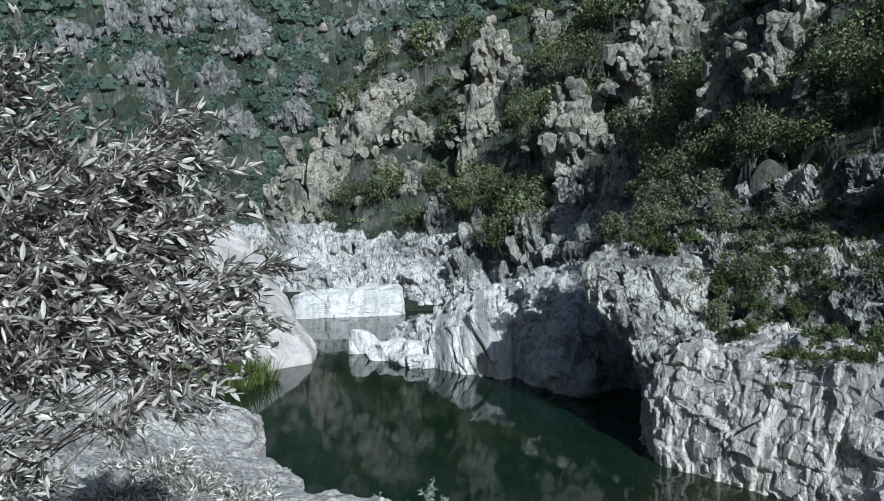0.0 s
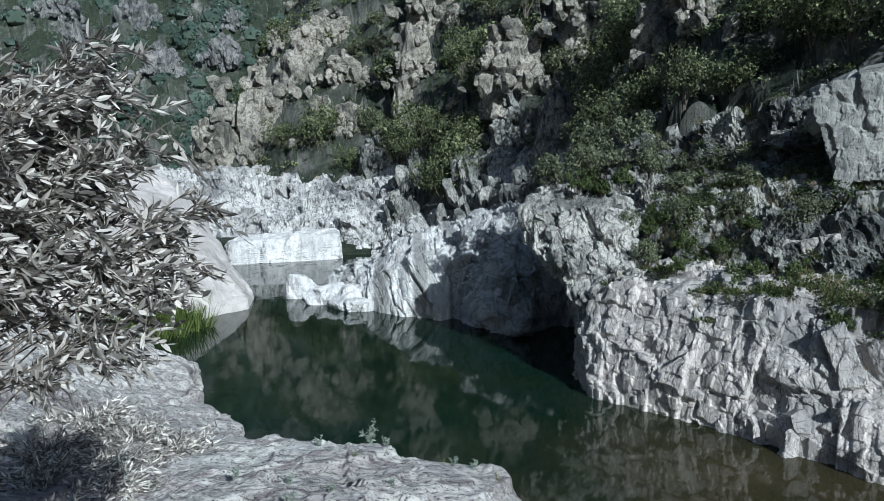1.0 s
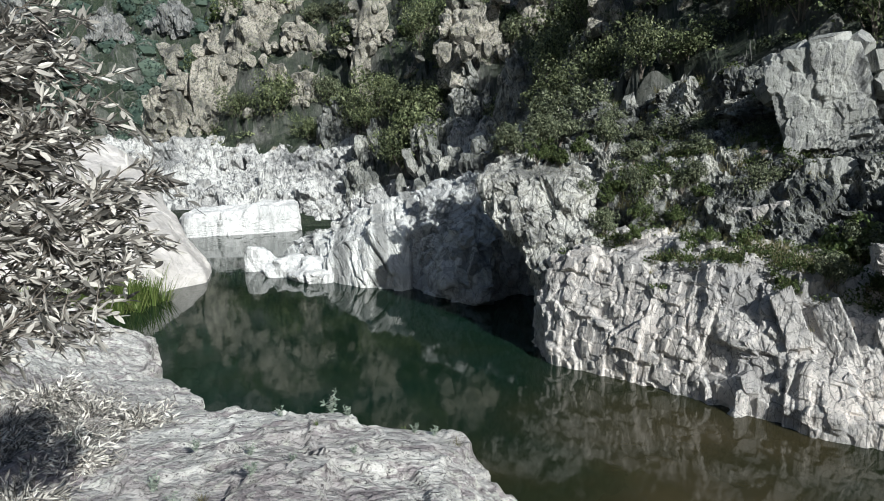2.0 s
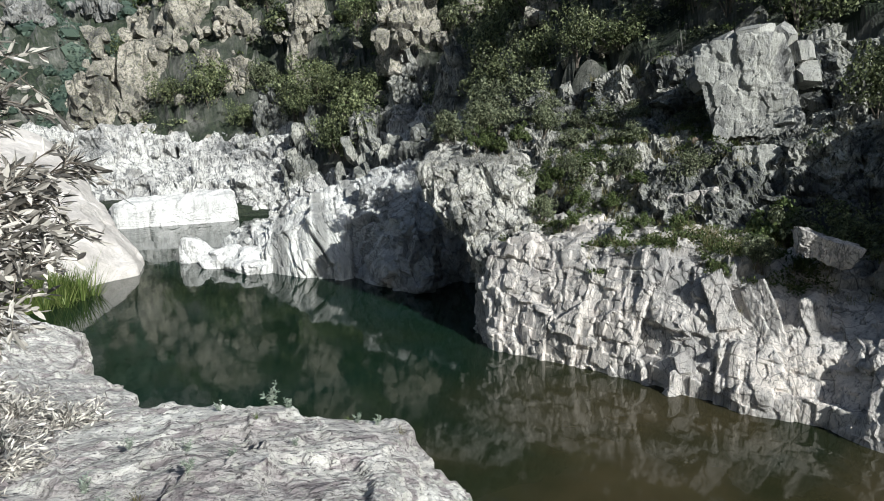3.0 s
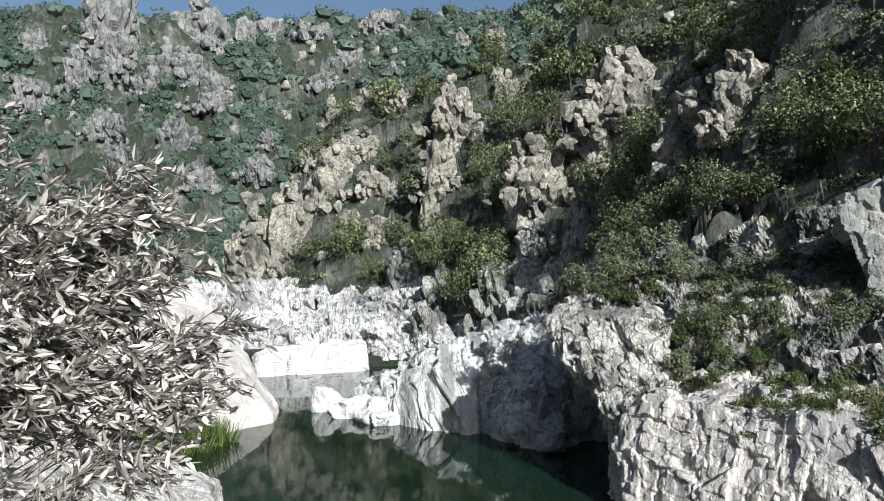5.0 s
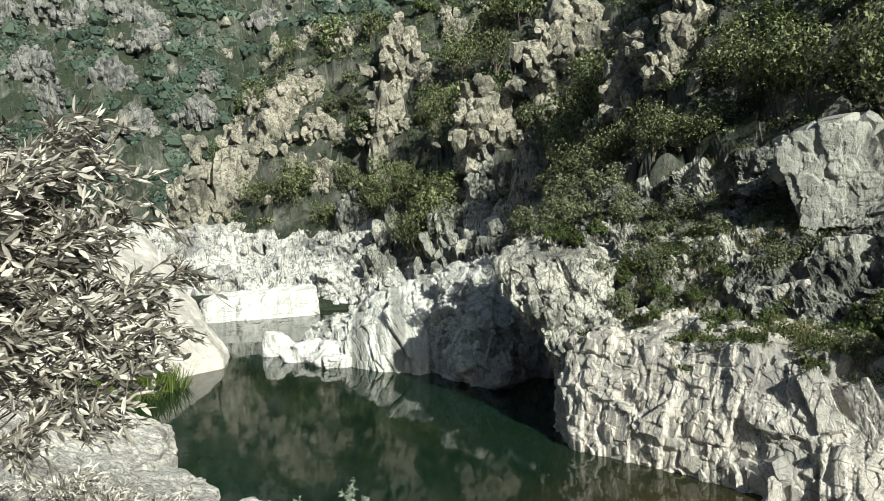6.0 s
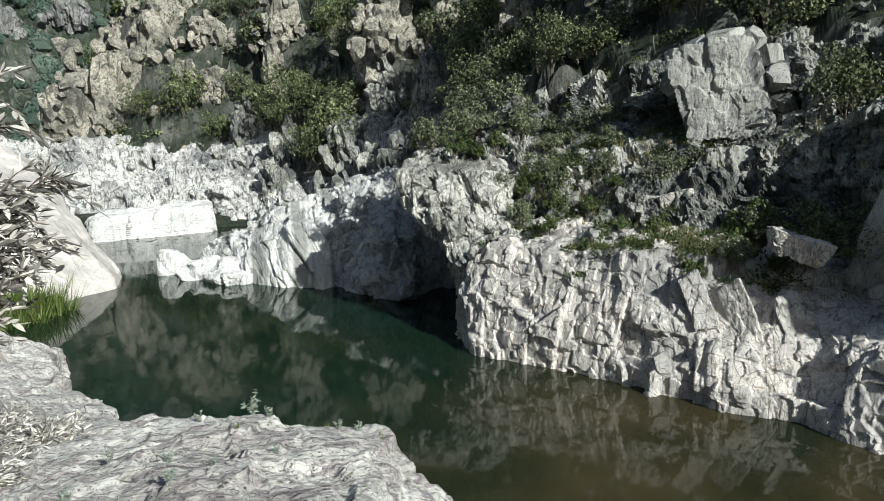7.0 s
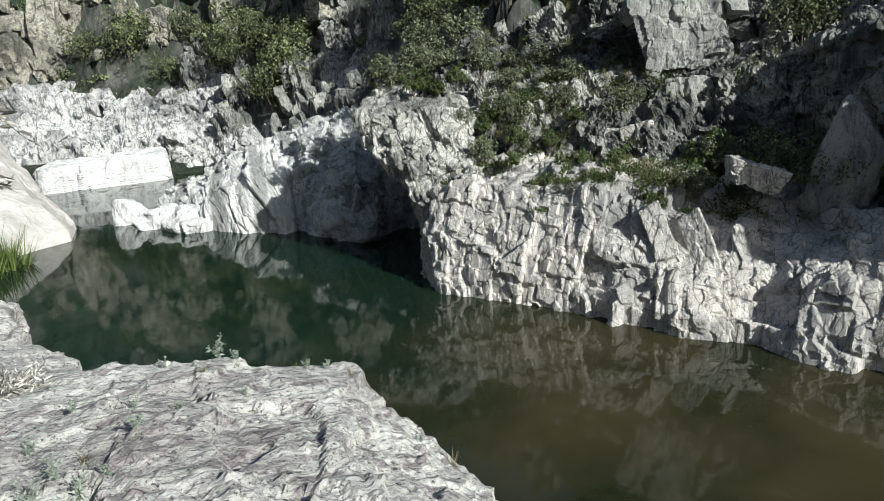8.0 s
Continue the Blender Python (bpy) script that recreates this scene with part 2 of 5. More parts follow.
def soft(p, seed=0):
    """Smooth value noise, -1 to 1, at the points p (n x 3)."""
    i = np.floor(p)
    f = p - i
    f = f * f * (3 - 2 * f)
    out = 0
    for a in (0, 1):
        for b in (0, 1):
            for c in (0, 1):
                wgt = np.abs(1 - a - f[:, 0]) * np.abs(1 - b - f[:, 1]) * np.abs(1 - c - f[:, 2])
                out = out + wgt * hashed(i[:, 0] + a, i[:, 1] + b, i[:, 2] + c, seed)
    return out * 2 - 1


def fbm(p, octaves=4, seed=0, gain=0.5):
    out, amp = 0, 1.0
    for k in range(octaves):
        out = out + amp * soft(p * 2.03 ** k + 17.3 * k, seed + k)
        amp *= gain
    return out


def blocks(p, seed=0):
    """Fractured rock: each irregular cell has its own offset and tilt. Returns the offset and the nearness to a joint."""
    i = np.floor(p)
    best = np.full(len(p), 9.0)
    second = np.full(len(p), 9.0)
    total = np.zeros(len(p))
    weight = np.zeros(len(p))
    for a in (-1, 0, 1):
        for b in (-1, 0, 1):
            for c in (-1, 0, 1):
                k = [i[:, 0] + a, i[:, 1] + b, i[:, 2] + c]
                diff = np.stack([p[:, j] - k[j] - 0.15 - 0.7 * hashed(*k, seed + j) for j in range(3)], 1)
                d = np.abs(diff).max(1) * 0.85 + np.sqrt((diff ** 2).sum(1)) * 0.15
                tilt = np.stack([hashed(*k, seed + 5 + j) - 0.5 for j in range(3)], 1)
                w = np.exp(-105 * d)
                total += w * (hashed(*k, seed + 4) * 2 - 1 + 1.7 * (diff * tilt).sum(1))
                weight += w
                second = np.where(d < best, best, np.minimum(second, d))
                best = np.minimum(best, d)
    return total / np.maximum(weight, 1e-30), np.clip(1 - (second - best) / 0.045, 0, 1)


def joints(u, v, size, seed, lean=0.25):
    """Upright-jointed rock on a face: columns broken across at uneven heights, each piece set back and tilted on its own."""
    out = 0
    for k, (wide, high, amp) in enumerate(((1.0, 1.9, 0.70), (0.36, 0.75, 0.22), (0.15, 0.24, 0.07))):
        q = np.stack([u / size, v / size, 0 * u], 1)
        uu = (u / size - lean * v / size) / wide + 0.22 * fbm(q * 0.8, 2, seed + 3 * k) + 0.3 * soft(q / wide * 0.5, seed + 90 + k)
        i = np.floor(uu)
        fu = uu - i
        skew = (hashed(i, i * 0, i * 0, seed + 10 + k) - 0.5) * 0.9
        vv = (v / size + skew * (fu - 0.5) * wide) / high / (0.6 + 0.8 * hashed(i, i * 0, i * 0 + 1, seed + 20 + k)) + 7 * hashed(i, i * 0, i * 0 + 2, seed + 30 + k) + 0.25 * soft(q * 1.3, seed + 95 + k)
        j = np.floor(vv)
        fv = vv - j
        edge = np.minimum(np.minimum(fu, 1 - fu) * wide, np.minimum(fv, 1 - fv) * high) / wide
        face = hashed(i, j, i * 0 + 3, seed + 40 + k) * 2 - 1 + 1.3 * (fu - 0.5) * (hashed(i, j, i * 0 + 4, seed + 50) - 0.35) * 2 + 0.9 * (fv - 0.5) * (hashed(i, j, i * 0 + 5, seed + 60) - 0.6) * 2
        seam = np.clip(edge / 0.05, 0, 1)
        out = out + amp * (face * seam ** 0.5 - 0.75 * (1 - seam))
    return out


def flutes(u, v, size, seed, lean):
    """Slabs of rock standing on edge: each strip is a slanting step with a sharp side, of its own depth."""
    q = np.stack([u / size, v / size, 0 * u], 1)
    out = 0
    for k, (wide, amp) in enumerate(((1.0, 0.7), (0.41, 0.3), (0.17, 0.12))):
        x = (u - lean * v) / size / wide + 0.35 * fbm(q * [0.5, 0.7, 1], 3, seed + 70 + k)
        i = np.floor(x)
        f = x - i
        h = hashed(i, i * 0, i * 0 + 6, seed + 80 + k)
        out = out + amp * ((h - 0.5) * 1.2 + np.where(h > 0.5, f, 1 - f) ** 1.3 - 0.5 - 0.8 * np.clip(1 - np.minimum(f, 1 - f) / 0.06, 0, 1))
    return out


def turned(p, rx, ry, rz, sx=1, sy=1, sz=1):
    m = np.array(Euler([radians(a) for a in (rx, ry, rz)]).to_matrix())
    return (p @ m.T) * np.array([sx, sy, sz])


def crags(p, size, seed, lean=(15, -12, 25), tall=0.6):
    """Relief of broken granite in units of size: large blocks, smaller blocks in them, joints and grain."""
    q = turned(p / size, *lean, 1, 1, tall) + 0.10 * np.stack([soft(p / size * 0.8, seed + 50 + j) for j in range(3)], 1)
    a, ja = blocks(q, seed)
    b, jb = blocks(q * 2.3 + 3.1, seed + 20)
    c, jc = blocks(q * 5.1 + 7.7, seed + 30)
    return 0.44 * a - 0.07 * ja + 0.19 * b - 0.05 * jb + 0.11 * c - 0.02 * jc + 0.02 * fbm(p / size * 4, 3, seed + 40)


def mesh_of(name, verts, faces, mat, smooth=False):
    """A mesh from arrays: verts n x 3, faces m x 3 or m x 4."""
    me = bpy.data.meshes.new(name)
    verts, faces = np.asarray(verts, np.float32), np.asarray(faces, np.int32)
    me.vertices.add(len(verts))
    me.vertices.foreach_set("co", verts.ravel())
    k = faces.shape[1]
    me.loops.add(faces.size)
    me.loops.foreach_set("vertex_index", faces.ravel())
    me.polygons.add(len(faces))
    me.polygons.foreach_set("loop_start", np.arange(0, faces.size, k, dtype=np.int32))
    me.polygons.foreach_set("use_smooth", np.full(len(faces), smooth))
    me.update(calc_edges=True)
    me.materials.append(mat)
    return me


def part(name, me, parent, label="", kind=""):
    ob = new(name, me)
    ob.parent = parent
    return tagged(ob, label, kind=kind)


def grid_faces(nu, nv):
    k = np.arange(nu * nv).reshape(nv, nu)
    return np.stack([k[:-1, :-1], k[:-1, 1:], k[1:, 1:], k[1:, :-1]], -1).reshape(-1, 4)


def along(rail, n):
    """n points at even steps along a polyline."""
    r = np.array(rail, float)
    s = np.concatenate([[0], np.cumsum(np.linalg.norm(np.diff(r, axis=0), axis=1))])
    u = np.linspace(0, s[-1], n)
    return np.stack([np.interp(u, s, r[:, j]) for j in range(3)], 1)


def grid_normals(g):
    n = np.cross(np.gradient(g, axis=1), np.gradient(g, axis=0))
    return n / np.maximum(np.linalg.norm(n, axis=2, keepdims=True), 1e-9)


def cliff(name, rails, step, amp, size, seed, mat, label, flip=False, lean=(15, -12, 25), tall=0.6, wave=0.5, kind="structure", stones=0, stone_size=(0.35, 1.0), stone_tall=1.2, stone_lean=(0, -12), stone_sink=0.38, jointed=0.0, joint_size=1.3, joint_lean=0.2, flute=0.0, flute_size=1.0, flute_lean=0.3):
    """A rock face drawn over rails from its foot to its top, then broken into blocks along its normal."""
    wide = max(np.linalg.norm(np.diff(np.array(r, float), axis=0), axis=1).sum() for r in rails)
    nu = int(wide / step) + 2
    lines = np.stack([along(r, nu) for r in rails])
    hops = np.linalg.norm(np.diff(lines, axis=0), axis=2).max(1)
    v = np.concatenate([[0], np.cumsum(hops)])
    nv = int(v[-1] / step) + 2
    at = np.linspace(0, v[-1], nv)
    k = np.clip(np.searchsorted(v, at, side="right") - 1, 0, len(rails) - 2)
    f = ((at - v[k]) / (v[k + 1] - v[k]))[:, None, None]
    g = lines[k] * (1 - f) + lines[k + 1] * f
    p = g.reshape(-1, 3)
    g = (p + wave * np.stack([fbm(p / 3.0, 3, seed + 60 + j) for j in range(3)], 1)).reshape(g.shape)
    nrm = grid_normals(g) * (-1 if flip else 1)
    p = g.reshape(-1, 3)
    relief = amp * (1 - jointed) * crags(p, size, seed, lean, tall)
    if jointed:
        run = np.concatenate([[0], np.cumsum(np.linalg.norm(np.diff(lines.mean(0), axis=0), axis=1))])
        uu, vv = np.meshgrid(run, at)
        relief = relief + amp * jointed * joints(uu.ravel(), vv.ravel(), joint_size, seed, joint_lean)
    if flute:
        run = np.concatenate([[0], np.cumsum(np.linalg.norm(np.diff(lines.mean(0), axis=0), axis=1))])
        uu, vv = np.meshgrid(run, at)
        relief = relief + flute * flutes(uu.ravel(), vv.ravel(), flute_size, seed, flute_lean)
    p = p + nrm.reshape(-1, 3) * relief[:, None]
    faces = grid_faces(nu, nv)
    ob = new(name, mesh_of(name, p, faces if flip else faces[:, ::-1], mat))
    tagged(ob, label, "cliff" if "cliff" in name else "rock", kind=kind if kind != "thing" else "")
    rng = np.random.default_rng(seed + 500)
    flat_p, flat_n = g.reshape(-1, 3), nrm.reshape(-1, 3)
    for _ in range(stones):
        i = rng.integers(0, len(flat_p))
        sz = rng.uniform(*stone_size) * np.array([rng.uniform(0.7, 1.3), rng.uniform(0.7, 1.2), rng.uniform(0.6, 1.0) * stone_tall])
        loose_stone(flat_p[i] - flat_n[i] * sz[1] * stone_sink, sz, math.degrees(math.atan2(flat_n[i][0], -flat_n[i][1])), rng, mat, ob, stone_lean)
    return ob


def drop(ob, x, y, top=40.0):
    """The height of ob's surface under the place x, y, or None."""
    hit, where, _, _ = ob.ray_cast((x, y, top), (0, 0, -1))
    return where.z if hit else None


def chunk_shapes(count):
    """Angular blocks of split granite: a box cut by slanting planes."""
    rng = random.Random(4)
    shapes = []
    for _ in range(count):
        bm = bmesh.new()
        bmesh.ops.create_cube(bm, size=1.0)
        for _ in range(15):
            n = Vector([rng.gauss(0, 1) for _ in range(3)]).normalized()
            far = rng.uniform(0.34, 0.52)
            bmesh.ops.bisect_plane(bm, geom=bm.verts[:] + bm.edges[:] + bm.faces[:], plane_co=n * far, plane_no=n, clear_outer=True)
            bmesh.ops.holes_fill(bm, edges=bm.edges[:])
        bmesh.ops.triangulate(bm, faces=bm.faces[:])
        bmesh.ops.subdivide_edges(bm, edges=[e for e in bm.edges if e.calc_length() > 0.66], cuts=1)
        bmesh.ops.triangulate(bm, faces=bm.faces[:])
        for w in bm.verts:
            w.co += Vector([rng.gauss(0, 0.018) for _ in range(3)])
        shapes.append((np.array([w.co[:] for w in bm.verts]), np.array([[w.index for w in f.verts] for f in bm.faces])))
        bm.free()
    return shapes


CHUNKS, CHUNK_MESH = chunk_shapes(12), {}


def loose_stone(at, size, heading, rng, mat, parent, lean=(0, -12)):
    """One angular stone, a piece of its cliff or outcrop, in the parent's own space."""
    k = int(rng.integers(0, len(CHUNKS)))
    if (k, mat.name) not in CHUNK_MESH:
        CHUNK_MESH[k, mat.name] = mesh_of("stone", *CHUNKS[k], mat)
    ob = new("stone", CHUNK_MESH[k, mat.name])
    ob.parent = parent
    ob.matrix_basis = pose(*[float(c) for c in at], lean[0] + rng.normal() * 9, lean[1] + rng.normal() * 9, heading + rng.normal() * 14) @ Matrix.Diagonal((*[float(c) * 1.25 for c in size], 1))
    return ob


def outcrop(x, y, z, wide, high, count, seed, mat, label, deep=0.7, tall=1.15, lean=(0, -10), group=""):
    """A crag of many angular blocks heaped and leaning together."""
    rng = np.random.default_rng(seed)
    ob = new("rock_outcrop")
    ob.matrix_world = pose(x, y, z)
    core = part("core", rock_mesh("core", (wide * 0.46, wide * 0.36 * deep / 0.7, high * 0.80), seed, mat, level=4, cuts=24, amp=0.36, grain=max(0.8, wide * 0.2), tall=0.9, worn=30, boxy=1.0), ob)
    core.matrix_basis = pose(0, 0, high * 0.12, 0, rng.uniform(-8, 8), rng.uniform(-30, 30))
    head = rng.uniform(-25, 25)
    for _ in range(int(count * 1.75)):
        u, v = rng.normal() * 0.27, rng.normal() * 0.27 - 0.12
        top = max(0.12, 1 - 2.6 * (u * u + v * v)) * rng.uniform(0.25, 1.0)
        s = wide * rng.uniform(0.06, 0.18)
        loose_stone((u * wide, v * wide * deep, high * top - s * tall * 0.5), (s, s * 0.9, s * tall * rng.uniform(0.7, 1.5)), head, rng, mat, ob, lean)
    return tagged(ob, label, "rock", group)


def ball(level):
    bm = bmesh.new()
    bmesh.ops.create_icosphere(bm, subdivisions=level, radius=1.0)
    v = np.array([w.co[:] for w in bm.verts])
    f = np.array([[w.index for w in face.verts] for face in bm.faces])
    bm.free()
    return v, f


BALLS = {k: ball(k) for k in (4, 5, 6)}


def rock_mesh(name, size, seed, mat, level=5, cuts=14, amp=0.12, grain=1.0, lean=(15, -12, 25), tall=0.6, boxy=0.0, worn=0.0):
    """A stone: a ball cut by random planes (or by a box's), stretched, and broken into facets."""
    rng = np.random.default_rng(seed)
    v, f = BALLS[level]
    nrm = rng.normal(size=(cuts, 3))
    nrm /= np.linalg.norm(nrm, axis=1)[:, None]
    far = rng.uniform(0.62, 0.95, cuts)
    if boxy:
        box = np.concatenate([np.eye(3), -np.eye(3)]) + rng.normal(size=(6, 3)) * 0.09
        nrm = np.concatenate([nrm[: cuts // 3], box / np.linalg.norm(box, axis=1)[:, None]])
        far = np.concatenate([far[: cuts // 3] + 0.25, rng.uniform(0.62, 0.72, 6)])
    r = np.where(v @ nrm.T > 1e-3, far / np.maximum(v @ nrm.T, 1e-3), 9)
    r = -np.log(np.exp(-worn * r).sum(1)) / worn if worn else r.min(1)
    r = np.minimum(r, 1.25)
    p = v * r[:, None] * np.array(size)
    scale = grain
    p = p + v * (amp * scale * crags(p + seed * 3.7, scale, seed, lean, tall))[:, None] * 2
    return mesh_of(name, p, f, mat)


def tube(points, radii, sides=6):
    """Verts and faces of a tapered, bent stem."""
    pts = np.array(points, float)
    t = np.gradient(pts, axis=0)
    t /= np.linalg.norm(t, axis=1)[:, None]
    up = np.where(np.abs(t[:, 2:3]) > 0.9, [[1.0, 0, 0]], [[0, 0, 1.0]])
    a = np.cross(t, up)
    a /= np.linalg.norm(a, axis=1)[:, None]
    b = np.cross(t, a)
    ang = np.linspace(0, 2 * math.pi, sides, endpoint=False)
    ring = np.cos(ang)[None, :, None] * a[:, None] + np.sin(ang)[None, :, None] * b[:, None]
    v = (pts[:, None] + ring * np.array(radii)[:, None, None]).reshape(-1, 3)
    f = []
    for i in range(len(pts) - 1):
        for j in range(sides):
            k = (j + 1) % sides
            f.append((i * sides + j, i * sides + k, (i + 1) * sides + k, (i + 1) * sides + j))
    return v, np.array(f)


def joined(pieces):
    vs, fs, n = [], [], 0
    for v, f in pieces:
        vs.append(v)
        fs.append(f + n)
        n += len(v)
    return np.concatenate(vs), np.concatenate(fs)


def leaves_at(c, n, length, width, rng, droop=0.0, spread=0.45):
    """Folded leaf shapes (two quads each) at the points c; n gives the way that each points."""
    k = len(c)
    t = n + rng.normal(size=(k, 3)) * spread
    t[:, 2] -= droop
    t /= np.linalg.norm(t, axis=1)[:, None]
    s = np.cross(t, rng.normal(size=(k, 3)))
    s /= np.maximum(np.linalg.norm(s, axis=1)[:, None], 1e-6)
    h = np.cross(s, t)
    ln = (length * rng.uniform(0.7, 1.25, k))[:, None]
    wd = (width * rng.uniform(0.7, 1.3, k))[:, None]
    base, tip = c, c + t * ln
    mid = c + t * ln * 0.5
    v = np.stack([base, mid + s * wd * 0.5 + h * wd * 0.22, tip, mid - s * wd * 0.5 + h * wd * 0.22], 1).reshape(-1, 3)
    i = np.arange(k)[:, None] * 4
    f = np.concatenate([i + [[0, 1, 2]], i + [[0, 2, 3]]], 1).reshape(-1, 3)
    return v, f


def flakes(c, n, size, rng, tilt=0.55):
    """Small three-cornered leaf sprays at the points c, lying across the ways n with some tilt."""
    k = len(c)
    up = n + rng.normal(size=(k, 3)) * tilt
    up /= np.maximum(np.linalg.norm(up, axis=1)[:, None], 1e-6)
    a = np.cross(up, rng.normal(size=(k, 3)))
    a /= np.maximum(np.linalg.norm(a, axis=1)[:, None], 1e-6)
    b = np.cross(up, a)
    s = (np.broadcast_to(size, (k,)) * rng.uniform(0.6, 1.4, k))[:, None]
    v = np.stack([c + a * s * 0.62, c - a * s * 0.3 + b * s * 0.42, c - a * s * 0.36 - b * s * 0.38], 1).reshape(-1, 3)
    return v, np.arange(3 * k).reshape(-1, 3)


# ---- the land ----
FOOT_RIGHT = [(70, 320), (20, 215), (-20, 145), (-29, 118), (-25, 95), (-3, 82), (10.5, 67.5), (14.5, 51), (15, 39), (19, 31), (24, 22), (31, 8), (60, -20), (120, -70)]
FOOT_RIGHT_Z = [6, 6, 5, 4, 4, 5, 6, 8, 10, 10.5, 11, 12, 12, 12]
FOOT_LEFT = [(12, -90), (8, -30), (5.5, 0), (2.0, 6.0), (-4.5, 9.5), (-7.5, 20), (-15, 34), (-22, 52), (-30, 80), (-50, 130), (-80, 230)]


def from_line(x, y, line, heights=None):
    """Signed way from a polyline (plus: on its left), and a height carried along it."""
    best = np.full(x.shape, 1e9)
    side = np.zeros(x.shape)
    h = np.zeros(x.shape)
    for i in range(len(line) - 1):
        (ax, ay), (bx, by) = line[i], line[i + 1]
        dx, dy = bx - ax, by - ay
        t = np.clip(((x - ax) * dx + (y - ay) * dy) / (dx * dx + dy * dy), 0, 1)
        d = np.hypot(x - ax - t * dx, y - ay - t * dy)
        near = d < best - 1e-9
        best = np.where(near, d, best)
        side = np.where(near, np.sign(dx * (y - ay) - dy * (x - ax)), side)
        if heights:
            h = np.where(near, heights[i] * (1 - t) + heights[i + 1] * t, h)
    return best * side, h


def step_up(a, b, v):
    t = np.clip((v - a) / (b - a), 0, 1)
    return t * t * (3 - 2 * t)


def land(x, y):
    """The height of the ground."""
    shape = np.shape(x)
    x, y = np.ravel(np.asarray(x, float)), np.ravel(np.asarray(y, float))
    flat = np.stack([x, y, 0 * x], 1)
    wob = fbm(flat / 14.0, 3, 11)
    d, zf = from_line(x + 3 * wob, y + 3 * soft(flat / 11.0, 15), FOOT_RIGHT, FOOT_RIGHT_Z)
    rise = np.where(d < 0, d * 2.6, np.minimum(d * 1.35, 11 + d * 0.78))
    right = np.minimum(zf + rise, 13 + 100 * step_up(-12, 36, y))
    dl, _ = from_line(x, y, FOOT_LEFT)
    wild = step_up(28, 55, y)
    near = -2 + np.minimum(dl * 1.9, 8.6 + 0.2 * (dl - 5.5)) + np.minimum(0.8 * np.maximum(dl - 9, 0), 60)
    far_side = np.minimum(-2 + dl * 0.95, 30 + dl * 0.3)
    left = near * (1 - wild) + far_side * wild
    back = np.minimum(6 + 0.56 * (y - 0.12 * x - 190), 216 + 0.24 * np.maximum(x, 0) - 0.05 * np.abs(x) + 0.1 * (y - 580))
    bed = -2.2 + 3.4 * step_up(62, 74, y)
    z = np.maximum(np.maximum(right, left), np.maximum(back, bed))
    rough = np.clip((z - 1.0) / 8.0, 0, 1) * step_up(18, 40, np.hypot(x, y))
    p3 = np.stack([x, y, z], 1)
    far = step_up(60, 200, y)
    high = step_up(230, 420, y)
    z = z + rough * (2.2 * fbm(p3 / 13.0, 4, 21) * (1 + 1.6 * far) + 1.5 * np.abs(fbm(p3 / 5.0, 4, 31)) + 2.0 * far * blocks(p3 / 9.0, 41)[0] + 0.8 * blocks(p3 / 3.2, 44)[0] + high * (9 * fbm(p3 / 55.0, 3, 52) + 5 * blocks(p3 / 24.0, 55)[0]))
    return z.reshape(shape)


def build_ground():
    """One sheet out to the horizon: rings round the valley, finer where the valley opens ahead."""
    ahead = np.linspace(-48, 62, 520)
    behind = np.linspace(62, 312, 90)[1:-1]
    az = np.radians(np.concatenate([ahead, behind]))
    r = np.concatenate([np.linspace(0.5, 30, 50), 30 * 1.0167 ** np.arange(1, 190), np.geomspace(720, 4000, 10)])
    rr, aa = np.meshgrid(r, az, indexing="ij")
    x, y = rr * np.sin(aa), rr * np.cos(aa)
    z = land(x, y)
    z = np.where((rr < 9) & (z > 6.2), 6.2, z)
    k = np.arange(len(r) * len(az)).reshape(len(r), len(az))
    nxt = np.roll(k, -1, axis=1)
    f = np.stack([k[:-1], k[1:], nxt[1:], nxt[:-1]], -1).reshape(-1, 4)
    ob = new("ground", mesh_of("ground", np.stack([x, y, z], -1).reshape(-1, 3), f[:, ::-1], HILL))
    return tagged(ob, "rocky scrub-covered gorge slopes of grey granite", "ground", kind="structure")


build_ground()

water_grid = np.stack(np.meshgrid(np.linspace(-70, 70, 15), np.linspace(-60, 90, 16)), -1)
water_pts = np.concatenate([water_grid, np.zeros((16, 15, 1))], -1).reshape(-1, 3)
tagged(new("water", mesh_of("water", water_pts, grid_faces(15, 16), WATER)), "still dark green river pool mirroring the rocks", "water", kind="structure")


